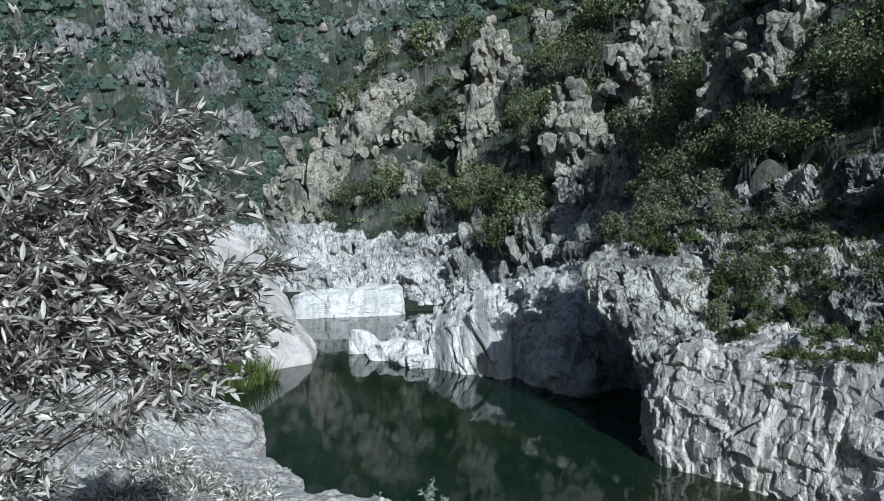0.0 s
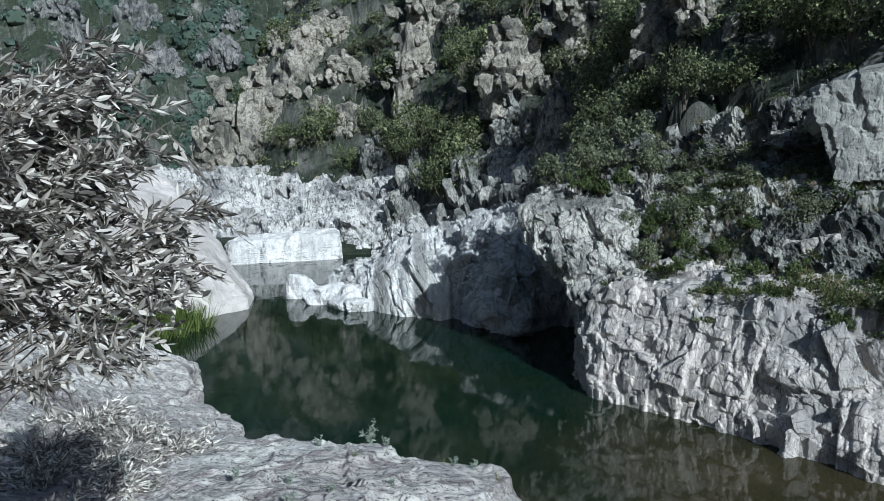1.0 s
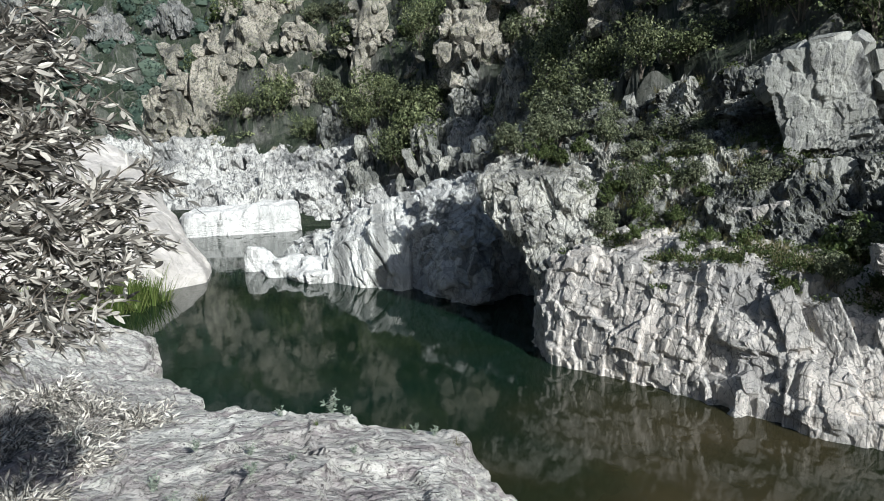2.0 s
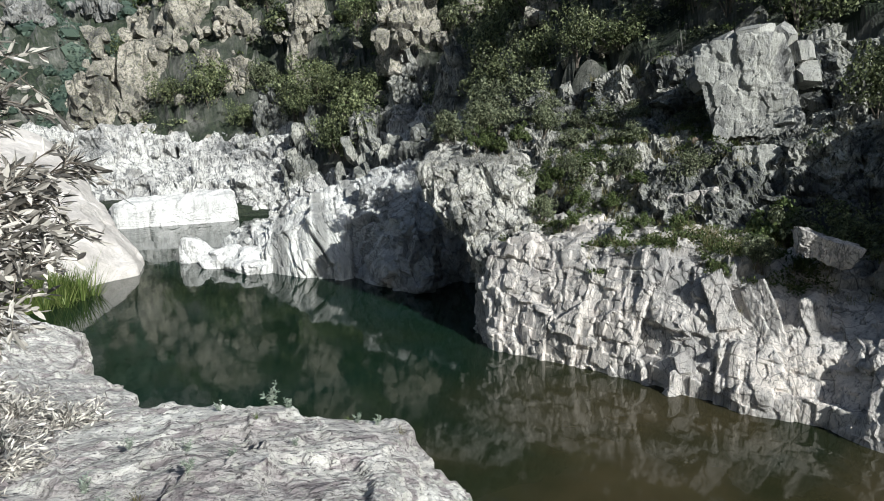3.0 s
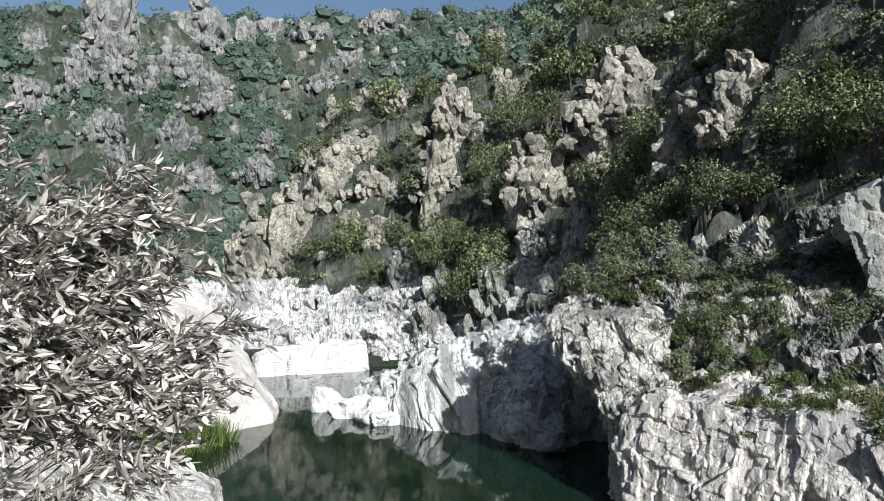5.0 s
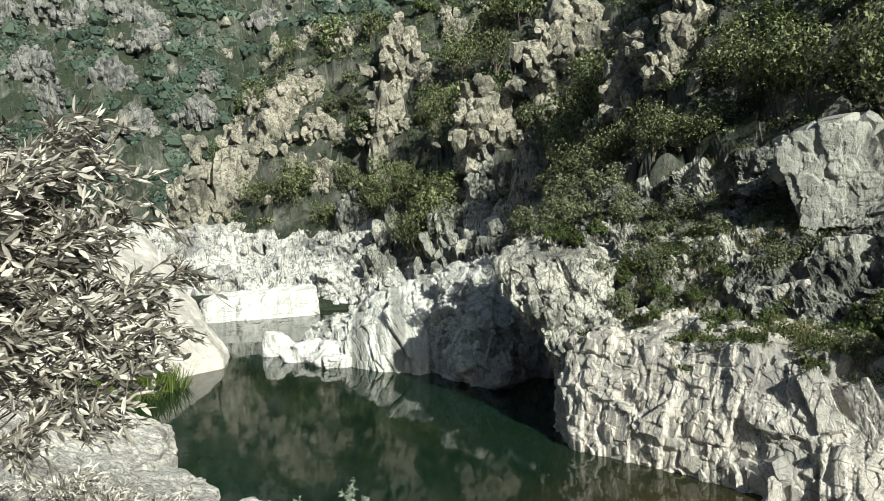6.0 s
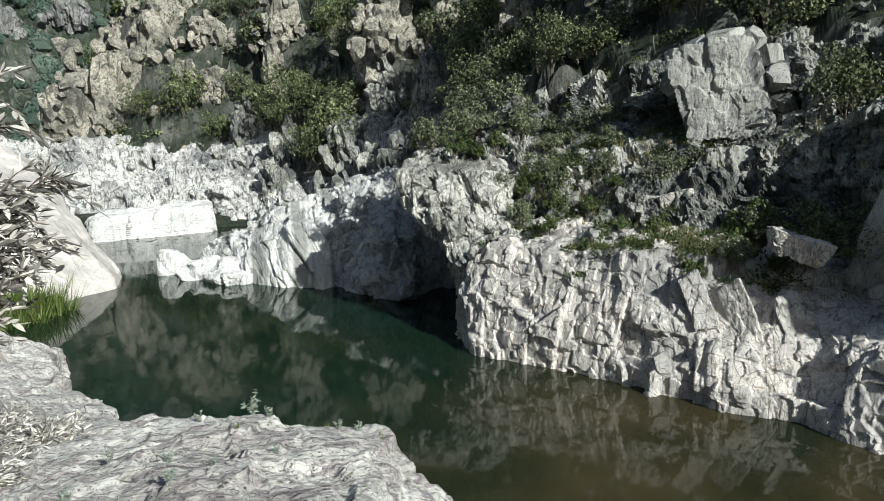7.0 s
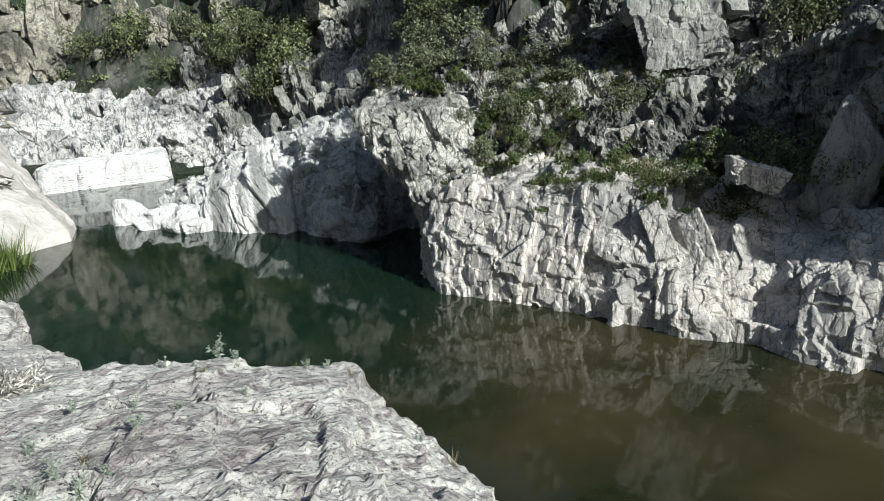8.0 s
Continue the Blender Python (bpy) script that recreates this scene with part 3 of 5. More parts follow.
# ---- the gorge's rock faces ----
lower = cliff("cliff_lower", [
    [(10.5, 33, -1.5), (9.4, 31.5, -1.5), (8.5, 27.9, -1.5), (8.2, 25.6, -1.5), (9.9, 23.3, -1.5), (12.0, 20.7, -1.5), (12.4, 19.2, -1.5), (14.1, 17.0, -1.5), (15.2, 16.0, -1.5), (16.0, 13.8, -1.5), (16.9, 12.6, -1.5), (19.5, 6, -1.5)],
    [(10.6, 33, 1.0), (9.4, 31.5, 1.0), (8.3, 27.7, 0.9), (8.3, 25.7, 0.9), (10.0, 23.5, 0.9), (12.1, 20.9, 0.8), (12.6, 19.4, 0.8), (14.3, 17.2, 0.7), (15.4, 16.2, 0.7), (16.3, 14.0, 0.8), (17.2, 12.8, 0.8), (19.8, 6, 1.0)],
    [(10.4, 33, 2.6), (9.0, 31.0, 2.5), (8.1, 27.6, 2.1), (8.5, 26.0, 2.3), (10.2, 24.0, 2.6), (12.3, 21.4, 2.6), (13.1, 19.8, 2.2), (15.0, 17.8, 1.8), (16.4, 16.6, 1.9), (17.0, 14.4, 2.2), (17.9, 13.0, 2.2), (20.4, 6, 2.5)],
    [(10.2, 33, 4.2), (8.8, 30.6, 4.0), (8.2, 28.0, 3.4), (9.1, 26.8, 4.0), (10.7, 25.0, 4.4), (12.9, 22.2, 4.5), (14.2, 20.6, 4.0), (16.2, 18.8, 3.2), (17.6, 17.6, 3.2), (18.4, 15.6, 3.4), (19.0, 13.8, 3.6), (21.6, 7, 4.2)],
    [(12.4, 34, 4.9), (11.4, 31.5, 4.7), (11.0, 29.6, 4.7), (11.6, 28.2, 4.8), (13.2, 26.4, 4.8), (15.2, 24.0, 4.9), (16.6, 22.4, 4.7), (18.6, 20.4, 4.4), (20.2, 19.0, 4.4), (21.2, 17.0, 4.6), (22.0, 14.8, 4.8), (25, 8, 5.5)],
], 0.055, 0.56, 2.3, 3, ROCK_CLIFF, "sunlit pinkish grey fractured granite cliff rising from the pool", lean=(6, -10, 35), tall=0.8, wave=0.12, stones=70, stone_size=(0.3, 0.8), stone_tall=1.3, stone_lean=(-14, -14), stone_sink=0.6, flute=0.05, flute_size=2.6, flute_lean=-0.22)
prow = cliff("cliff_prow", [
    [(10.5, 36.0, 3.6), (8.6, 33.2, 3.9), (7.5, 30.4, 4.3), (7.6, 28.8, 4.0), (8.3, 27.5, 2.6), (9.2, 26.9, 3.4), (10.0, 26.7, 4.2), (10.8, 27.6, 4.5)],
    [(9.8, 36.2, 5.2), (7.8, 33.4, 5.5), (6.8, 30.6, 5.6), (7.3, 29.1, 5.3), (8.4, 28.1, 4.8), (9.5, 27.6, 4.8), (10.4, 27.6, 5.0), (11.2, 28.6, 5.2)],
    [(9.4, 36.6, 6.6), (7.5, 34.0, 6.7), (6.5, 31.0, 6.8), (7.4, 30.0, 7.0), (8.7, 29.2, 6.9), (10.2, 28.9, 6.6), (11.0, 29.2, 6.4), (11.8, 30.4, 6.4)],
    [(10.2, 38.0, 7.6), (8.8, 35.2, 7.8), (8.1, 33.0, 7.9), (9.0, 31.6, 8.1), (9.9, 31.0, 7.8), (11.1, 30.8, 7.4), (11.8, 31.2, 7.1), (12.6, 32.2, 7.0)],
], 0.065, 0.62, 1.7, 8, ROCK_PROW, "jutting grey granite prow overhanging the pool", lean=(18, 20, 15), tall=0.8, wave=0.2, stones=40, stone_size=(0.25, 0.7), stone_sink=0.55)
spur = cliff("cliff_spur", [
    [(11.0, 30.5, 4.0), (12.0, 27.6, 4.3), (13.8, 25.9, 4.5), (15.5, 24.6, 4.6), (17.6, 22.4, 4.4), (20.0, 19.6, 4.2)],
    [(11.0, 31.0, 5.6), (12.2, 28.4, 5.6), (14.0, 27.0, 5.7), (15.8, 25.6, 5.7), (18.1, 23.4, 5.6), (20.4, 20.3, 5.4)],
    [(11.2, 32.0, 7.2), (12.8, 30.2, 7.2), (14.6, 28.8, 7.6), (16.4, 27.4, 7.9), (18.9, 25.2, 8.0), (21.0, 21.6, 8.0)],
    [(11.5, 36.0, 8.6), (14.5, 32.8, 8.6), (16.2, 31.4, 8.7), (17.6, 30.0, 8.7), (20.4, 27.2, 8.7), (22.6, 23.0, 8.8)],
], 0.085, 1.0, 1.5, 7, ROCK_DARK, "broken lichened granite cliff tier with grassy ledges", lean=(20, 10, 15), tall=0.9, wave=0.3, jointed=0.2, joint_size=1.3, stones=130, stone_size=(0.25, 0.85), stone_tall=1.0, stone_sink=0.5)
upper = cliff("cliff_upper", [
    [(12.5, 42, 8.0), (13.5, 35.5, 8.2), (16.5, 32.0, 8.2), (19.0, 28.6, 8.2), (21.5, 25.2, 8.2), (24.5, 20.5, 7.8), (29, 12, 7)],
    [(12.5, 43, 9.6), (13.9, 36.4, 10.6), (16.8, 33.2, 10.9), (19.6, 30.0, 11.6), (22.2, 26.6, 12.4), (25.2, 22.0, 12.6), (30, 13, 12)],
    [(14.5, 46, 11.0), (15.8, 39.8, 11.3), (18.4, 36.4, 11.4), (21.6, 33.0, 12.4), (24.4, 29.6, 13.2), (27.2, 24.8, 13.6), (33, 14, 14)],
], 0.11, 1.2, 2.2, 12, ROCK_DARK, "grey lichen-spotted upper granite cliff band", lean=(20, 16, 30), tall=0.8, wave=0.3, jointed=0.5, joint_size=1.6, stones=70, stone_size=(0.4, 1.1), stone_sink=0.5)
terrace = cliff("rock_terrace", [
    [(-30, 78, -1), (-14, 73, -1), (-4, 71, -1), (1, 67, -1), (5, 60, -1), (8.5, 51, -1), (10.5, 42, -1)],
    [(-30, 80, 3.0), (-14, 76, 3.0), (-4, 73.5, 3.2), (1.5, 70, 3.4), (6, 63, 3.0), (9.5, 53, 2.5), (11.5, 43, 4)],
    [(-30, 87, 4.2), (-14, 82, 4.2), (-4, 79, 4.6), (3, 75, 5.0), (8, 67, 4.5), (11, 56, 4.5), (12.5, 44, 5)],
    [(-30, 90, 7.0), (-14, 88, 6.5), (-3, 83, 7.0), (4, 79, 8.0), (9, 70, 8), (12, 58, 7.5), (14, 46, 8)],
    [(-30, 97, 8.0), (-14, 95, 8.5), (-2, 90, 9.0), (5, 84, 10.0), (11, 74, 10), (14, 62, 10), (16, 50, 10)],
], 0.14, 1.3, 3.6, 17, ROCK_TERRACE, "terraced white and grey striated river granite", lean=(10, 16, 20), tall=0.9, wave=0.7, flute=0.34, flute_size=2.8, flute_lean=0.2, stones=60, stone_size=(0.8, 2.2), stone_tall=1.0, stone_lean=(0, 14), stone_sink=0.5)


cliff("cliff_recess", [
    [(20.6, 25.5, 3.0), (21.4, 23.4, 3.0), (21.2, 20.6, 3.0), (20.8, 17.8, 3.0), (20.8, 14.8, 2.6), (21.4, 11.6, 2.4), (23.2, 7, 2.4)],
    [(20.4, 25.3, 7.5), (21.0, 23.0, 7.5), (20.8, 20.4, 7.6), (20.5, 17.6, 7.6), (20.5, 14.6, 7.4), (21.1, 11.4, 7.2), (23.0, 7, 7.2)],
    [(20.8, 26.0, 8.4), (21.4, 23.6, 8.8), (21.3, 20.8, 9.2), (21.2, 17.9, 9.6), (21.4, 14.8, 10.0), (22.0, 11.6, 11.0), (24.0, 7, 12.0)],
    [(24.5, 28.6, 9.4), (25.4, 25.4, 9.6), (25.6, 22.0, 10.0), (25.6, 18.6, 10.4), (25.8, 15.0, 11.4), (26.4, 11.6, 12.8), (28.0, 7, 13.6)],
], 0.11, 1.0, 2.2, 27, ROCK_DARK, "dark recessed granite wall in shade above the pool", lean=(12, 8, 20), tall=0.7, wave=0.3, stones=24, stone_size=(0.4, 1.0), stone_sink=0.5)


def stone(name, at, size, seed, mat, label, turn=(0, 0, 0), category="boulder", group="", **how):
    ob = new(name, rock_mesh(name, size, seed, mat, **how))
    ob.matrix_world = pose(*at, *turn)
    return tagged(ob, label, category, group)


block = stone("rock_block", (19.7, 26.3, 9.9), (2.5, 2.0, 3.0), 11, ROCK_BLOCK, "huge flat-faced grey granite block leaning from the slope", (-8, -11, -32), boxy=1.0, cuts=18, amp=0.10, grain=1.7, level=6, tall=0.8)
rng_block = np.random.default_rng(12)
for bx, bz, bs in [(-1.5, 1.75, 0.9), (-0.6, 2.0, 1.1), (0.4, 2.0, 1.2), (1.3, 1.9, 1.0), (1.9, 1.2, 0.9), (2.1, 0.3, 1.0), (-1.9, 0.9, 0.8), (1.2, -1.2, 0.8), (-1.7, 1.2, 0.7), (0.9, 1.4, 0.9)]:
    loose_stone((bx, -0.9, bz), (bs, bs, bs * 0.9), 0, rng_block, ROCK_BLOCK, block, (0, 0))
# added out of view to block the sun from the recess and its ledge
stone("cliff_buttress", (24.8, 8.6, 6.0), (5.2, 4.6, 9.6), 9, ROCK_DARK, "granite buttress out of view, added to shade the recess", (0, 0, 20), category="cliff", amp=0.12, grain=2.4, level=5, boxy=1.0)
stone("rock_slab", (17.0, 18.4, 4.9), (1.3, 0.8, 0.55), 14, ROCK_CLIFF, "pale tilted granite slab lodged in the cliff", (0, 16, -30), boxy=1.0, cuts=18, amp=0.14, grain=0.7)
for at_, size_, turn_, seed_ in (((16.9, 25.1, 5.3), (0.9, 0.8, 1.25), (4, -6, -24), 71), ((15.9, 25.6, 5.2), (0.8, 0.7, 1.0), (-3, 4, -40), 72), ((17.9, 24.2, 5.0), (0.9, 0.7, 1.0), (0, 8, -34), 73)):
    stone("rock_block", at_, size_, seed_, ROCK_CLIFF, "squared pale granite block wedged on the cliff ledge", turn_, group="blocks on the cliff ledge", boxy=1.0, cuts=12, amp=0.10, grain=0.8, worn=40)
stone("granite_slab", (19.2, 24.6, 6.2), (1.5, 1.0, 2.2), 74, ROCK_BLOCK, "smooth grey granite face below the leaning block", (-6, -6, -36), category="rock", boxy=1.0, cuts=15, amp=0.13, grain=1.1, worn=40)
stone("rock_column", (17.9, 26.35, 7.0), (0.6, 0.5, 1.6), 75, ROCK_RUST, "rust-brown fractured rock under the leaning block", (-4, -10, -34), category="rock", boxy=1.0, cuts=12, amp=0.16, grain=0.6, tall=0.3, worn=40)
stone("boulder", (19.8, 17.4, 4.9), (1.1, 1.1, 2.1), 76, ROCK_BLOCK, "tall rounded grey boulder standing in deep shade", (0, 4, 20), amp=0.09, grain=1.2, worn=16)
for at_, size_, turn_, seed_ in (((14.5, 20.1, 2.7), (0.55, 1.3, 1.5), (-22, -20, -28), 81), ((15.7, 19.3, 2.3), (0.6, 1.3, 1.5), (-24, -22, -30), 82), ((17.0, 18.3, 2.2), (0.55, 1.2, 1.5), (-20, -24, -34), 83), ((17.6, 15.5, 1.0), (0.7, 1.4, 1.9), (-20, -24, -40), 84)):
    stone("rock_fin", at_, size_, seed_, ROCK_CLIFF, "upright pale granite fin split from the cliff", turn_, category="rock", group="fins of the cliff", boxy=1.0, cuts=9, amp=0.06, grain=0.9, worn=40)
cliff("rock_slope", [
    [(-20, 33, -1), (-13, 36.6, -1), (-10.5, 40.4, -1), (-7.8, 43.2, -1), (-8.2, 47, -1), (-10, 52, -1)],
    [(-20.6, 33.6, 0.8), (-13.3, 37.0, 0.7), (-10.8, 40.9, 0.7), (-8.2, 43.6, 0.5), (-8.6, 47, 0.5), (-10.4, 52, 0.5)],
    [(-22, 36, 4.2), (-15, 39.5, 3.4), (-12, 43, 2.9), (-9.6, 45.2, 2.0), (-9.9, 48, 2.0), (-11.5, 53, 1.8)],
    [(-26, 42, 8), (-19, 46, 7), (-15.5, 49, 6.0), (-12.8, 50, 4.6), (-12.5, 53, 4.2), (-13.5, 57, 3.5)],
    [(-30, 52, 12), (-24, 56, 10.5), (-20, 58, 9), (-17, 58, 8), (-15.5, 60, 6.5), (-16, 63, 5)],
    [(-34, 60, 14), (-28, 64, 12), (-24, 66, 10), (-21, 67, 8), (-20, 69, 5), (-20, 71, 3)],
], 0.16, 0.16, 3.2, 23, ROCK_PINK, "big smooth pale pink granite slope at the water", wave=0.2, tall=1.0)
stone("rock_block", (-9.0, 67.2, 0.4), (8.0, 3.6, 3.0), 31, ROCK_WHITE, "long white water-worn granite block by the pool", (0, -2, 12), boxy=1.0, amp=0.11, grain=2.2, level=6, worn=13)
cliff("striped_boulder", [
    [(-4.6, 50.5, -1.0), (-2.2, 46.2, -1.0), (-1.0, 42.4, -1.0), (1.4, 39.9, -1.0), (3.4, 38.8, -1.0), (4.2, 39.4, -1.0), (5.6, 41.5, -1.0)],
    [(-4.4, 50.8, 0.4), (-1.9, 46.4, 0.7), (-0.8, 42.8, 1.0), (1.4, 40.3, 1.1), (3.4, 39.3, 1.0), (4.2, 40.0, 1.2), (5.6, 42.0, 1.4)],
    [(-3.9, 51.4, 0.9), (-1.4, 47.0, 1.5), (-0.2, 43.8, 2.3), (1.8, 42.2, 3.1), (3.6, 41.2, 3.2), (4.6, 41.8, 3.3), (6.0, 43.0, 3.6)],
    [(-3.4, 53.0, 1.2), (-1.0, 50.0, 2.2), (0.6, 48.6, 3.2), (2.8, 46.8, 4.2), (4.6, 45.4, 4.4), (5.6, 45.2, 4.6), (7.0, 45.6, 4.8)],
    [(-3.0, 56.0, 0.8), (0.0, 55.0, 1.8), (2.0, 53.6, 3.4), (4.4, 51.6, 4.4), (6.4, 50.0, 5.0), (7.6, 49.6, 5.2), (9.0, 49.0, 5.4)],
], 0.085, 0.4, 2.6, 41, ROCK_STRIPE, "white granite rock with dark slanting bands beside the pool", lean=(10, 20, 20), tall=0.5, wave=0.2, kind="thing", flute=0.30, flute_size=2.2, flute_lean=-0.4)
cliff("shaded_boulder", [
    [(3.4, 41.0, -1.0), (4.1, 38.6, -1.0), (5.1, 36.8, -1.0), (6.7, 34.5, -1.0), (7.6, 34.6, -1.0), (8.8, 36.4, -1.0), (11, 37, -1.0)],
    [(3.6, 41.2, 1.0), (4.3, 39.0, 1.0), (5.3, 37.2, 1.0), (6.9, 34.9, 1.0), (7.8, 35.0, 1.0), (8.9, 36.7, 1.0), (11, 37.2, 1.0)],
    [(3.8, 42.0, 2.9), (4.6, 40.2, 3.2), (5.8, 38.5, 3.2), (7.2, 36.4, 3.1), (8.1, 36.2, 3.1), (9.2, 37.4, 3.1), (11.2, 37.6, 3.1)],
    [(4.6, 44.6, 4.2), (5.4, 42.8, 4.7), (6.8, 41.4, 5.0), (8.4, 39.2, 5.2), (9.2, 38.6, 5.2), (10.2, 38.8, 5.2), (11.8, 38.6, 5.2)],
    [(6.4, 49.6, 4.6), (7.8, 48.4, 5.6), (9.6, 46.6, 6.2), (11.2, 43.6, 6.6), (11.6, 42.0, 6.6), (12.2, 41.0, 6.6), (13, 40, 6.6)],
], 0.075, 0.85, 1.9, 44, ROCK_SHADE, "blue-grey cracked granite rock shaded by the overhang", lean=(15, -25, 30), tall=0.8, wave=0.25, kind="thing")
for k, (bx, by, s_) in enumerate([(-5.0, 47.4, 1.5), (-3.2, 46.4, 1.6), (-4.2, 45.4, 0.8), (-2.4, 44.6, 1.1), (-1.2, 44.8, 0.8), (-1.9, 46.0, 1.3), (-0.6, 46.2, 1.5), (-2.2, 43.5, 1.1), (-1.2, 42.9, 0.9), (-3.4, 44.9, 1.1), (-1.7, 44.4, 1.5)]):
    stone("boulder", (bx, by, 0.15), (1.2 * s_, s_, 0.85 * s_), 300 + k, ROCK_WHITE, "small rounded white boulder in shallow water", (0, 0, 40 * k), group="boulders in the shallows", amp=0.13, grain=0.8, level=5, cuts=20, worn=22)

# crags of the slopes: place, width, height, stones, rock
CRAGS = [
    (7.0, 97.0, 28.0, 7.0, 8.5, 34), (4.3, 89.0, 18.5, 5.0, 8.5, 26), (-20.5, 98.0, 2.5, 8.0, 17.0, 70), (-15.5, 98.5, 5.0, 7.5, 16.5, 60),
    (-10.0, 100.0, 17.5, 7.5, 10.0, 38), (-6.0, 102.0, 23.0, 6.0, 8.0, 28), (-4.3, 96.0, 20.0, 5.5, 3.4, 16), (13.2, 70.5, 16.5, 6.2, 6.6, 28),
    (20.4, 47.0, 15.6, 5.2, 6.6, 44), (25.0, 79.0, 27.5, 8.0, 7.4, 34), (20.0, 68.0, 21.5, 6.0, 7.0, 30),
    (21.6, 42.8, 17.4, 4.4, 5.6, 44), (22.6, 74.8, 21.6, 7.0, 7.0, 36), (23.5, 67.5, 23.5, 5.0, 5.4, 20), (-3.9, 91.0, 12.5, 3.6, 5.4, 16), (18.2, 37.0, 12.4, 1.4, 1.5, 6),
]
for k, (cx, cy, cz, cw, ch, cn) in enumerate(CRAGS):
    outcrop(cx, cy - 0.1 * cw, cz, cw * 1.2, ch * 1.1, cn, 700 + k, ROCK_CRAG, "sunlit tawny granite crag on the scrubby slope", group="crags of the ridge")
DARK_CRAGS = [(2.6, 71.6, 2.2, 4.4, 4.4, 22), (3.6, 75.6, 5.4, 4.4, 5.5, 22), (9.4, 60.5, 3.0, 5.0, 5.5, 24), (11.6, 54.0, 3.6, 5.0, 5.5, 24), (13.0, 67.5, 6.0, 6.5, 10.0, 44), (0.0, 84.0, 6.0, 6.0, 7.0, 26), (9.5, 67.0, 4.5, 6.0, 7.0, 28), (18.0, 50.0, 13.5, 2.6, 3.0, 12), (15.5, 58.0, 10.0, 5.0, 7.0, 22)]
for k, (cx, cy, cz, cw, ch, cn) in enumerate(DARK_CRAGS):
    outcrop(cx, cy, cz, cw, ch, cn, 740 + k, ROCK_DARK, "dark lichened granite crag with upright joints", group="crags of the ridge", tall=1.8)
# crags of the far hill: place, width, height
FAR_CRAGS = [
    (-166, 400, 36, 42), (-130, 452, 40, 34), (-96, 462, 40, 30), (-16, 508, 32, 17), (-209, 403, 20, 16), (-121, 385, 34, 16), (-99, 355, 22, 9), (-112, 265, 15, 11), (-88, 276, 19, 11),
    (-54, 275, 9, 8), (-84, 319, 22, 10), (-70, 240, 14, 9), (-50, 243, 14, 8), (-45, 391, 24, 9), (-153, 336, 15, 20), (-140, 344, 18, 15), (-124, 340, 16, 12), (-99, 248, 10, 14), (-165, 315, 22, 20), (-35, 425, 30, 11), (-60, 455, 32, 12), (-150, 372, 20, 16),
]
FAR_Z = land(np.array([q[0] for q in FAR_CRAGS]), np.array([q[1] for q in FAR_CRAGS]))
for k, (cx, cy, cw, ch) in enumerate(FAR_CRAGS):
    outcrop(cx, cy, float(FAR_Z[k]) - 0.12 * ch, cw, ch * 1.15, 26, 770 + k, ROCK_FAR, "pale grey granite crag high on the far hillside", group="crags of the far hill", tall=1.2)


def scattered_stones():
    """Countless broken stones over the slopes, in drifts."""
    rng = np.random.default_rng(31)
    n = 30000
    a, r = np.radians(rng.uniform(-45, 58, n)), 34 * (600 / 34) ** rng.uniform(0, 1, n)
    x, y = r * np.sin(a), r * np.cos(a)
    d, _ = from_line(x, y, FOOT_RIGHT)
    dl, _ = from_line(x, y, FOOT_LEFT)
    keep = (fbm(np.stack([x / 10, y / 10, 0 * x], 1), 3, 91) > rng.uniform(-0.1, 0.7, n)) & ((d > 1) | (y > 130) | ((dl > 2) & (y > 45)))
    x, y, r = x[keep][:1500], y[keep][:1500], r[keep][:1500]
    z = land(x, y)
    pieces = []
    for i in range(len(x)):
        v, f = CHUNKS[i % len(CHUNKS)]
        s = (0.3 + 0.008 * r[i]) * rng.uniform(0.5, 1.5)
        c, q = math.cos(i), math.sin(i)
        v = v * np.array([s, s * 0.9, s * rng.uniform(0.8, 1.7)])
        pieces.append((np.stack([v[:, 0] * c - v[:, 1] * q + 0.25 * v[:, 2], v[:, 0] * q + v[:, 1] * c, v[:, 2]], 1) + [x[i], y[i], z[i] + 0.2 * s], f))
    tagged(new("slope_stones", mesh_of("slope_stones", *joined(pieces), ROCK_CRAG)), "broken pale granite stones strewn over the slopes", "stones", kind="stuff")


scattered_stones()

# more crags along the ridge, where it breaks out of the scrub
rng_ridge = np.random.default_rng(61)
for k in range(26):
    az_ = math.radians(rng_ridge.uniform(-11, 9))
    r_ = rng_ridge.uniform(84, 116)
    cx, cy = r_ * math.sin(az_), r_ * math.cos(az_)
    d_, _ = from_line(np.array([cx]), np.array([cy]), FOOT_RIGHT)
    if d_[0] < 3:
        continue
    cw = rng_ridge.uniform(2.2, 5.0)
    outcrop(cx, cy, float(land(np.array([cx]), np.array([cy]))[0]) - 0.6, cw, cw * rng_ridge.uniform(0.7, 1.3), 12, 820 + k, ROCK_CRAG, "weathered tawny granite crag among the scrub", group="crags of the ridge")


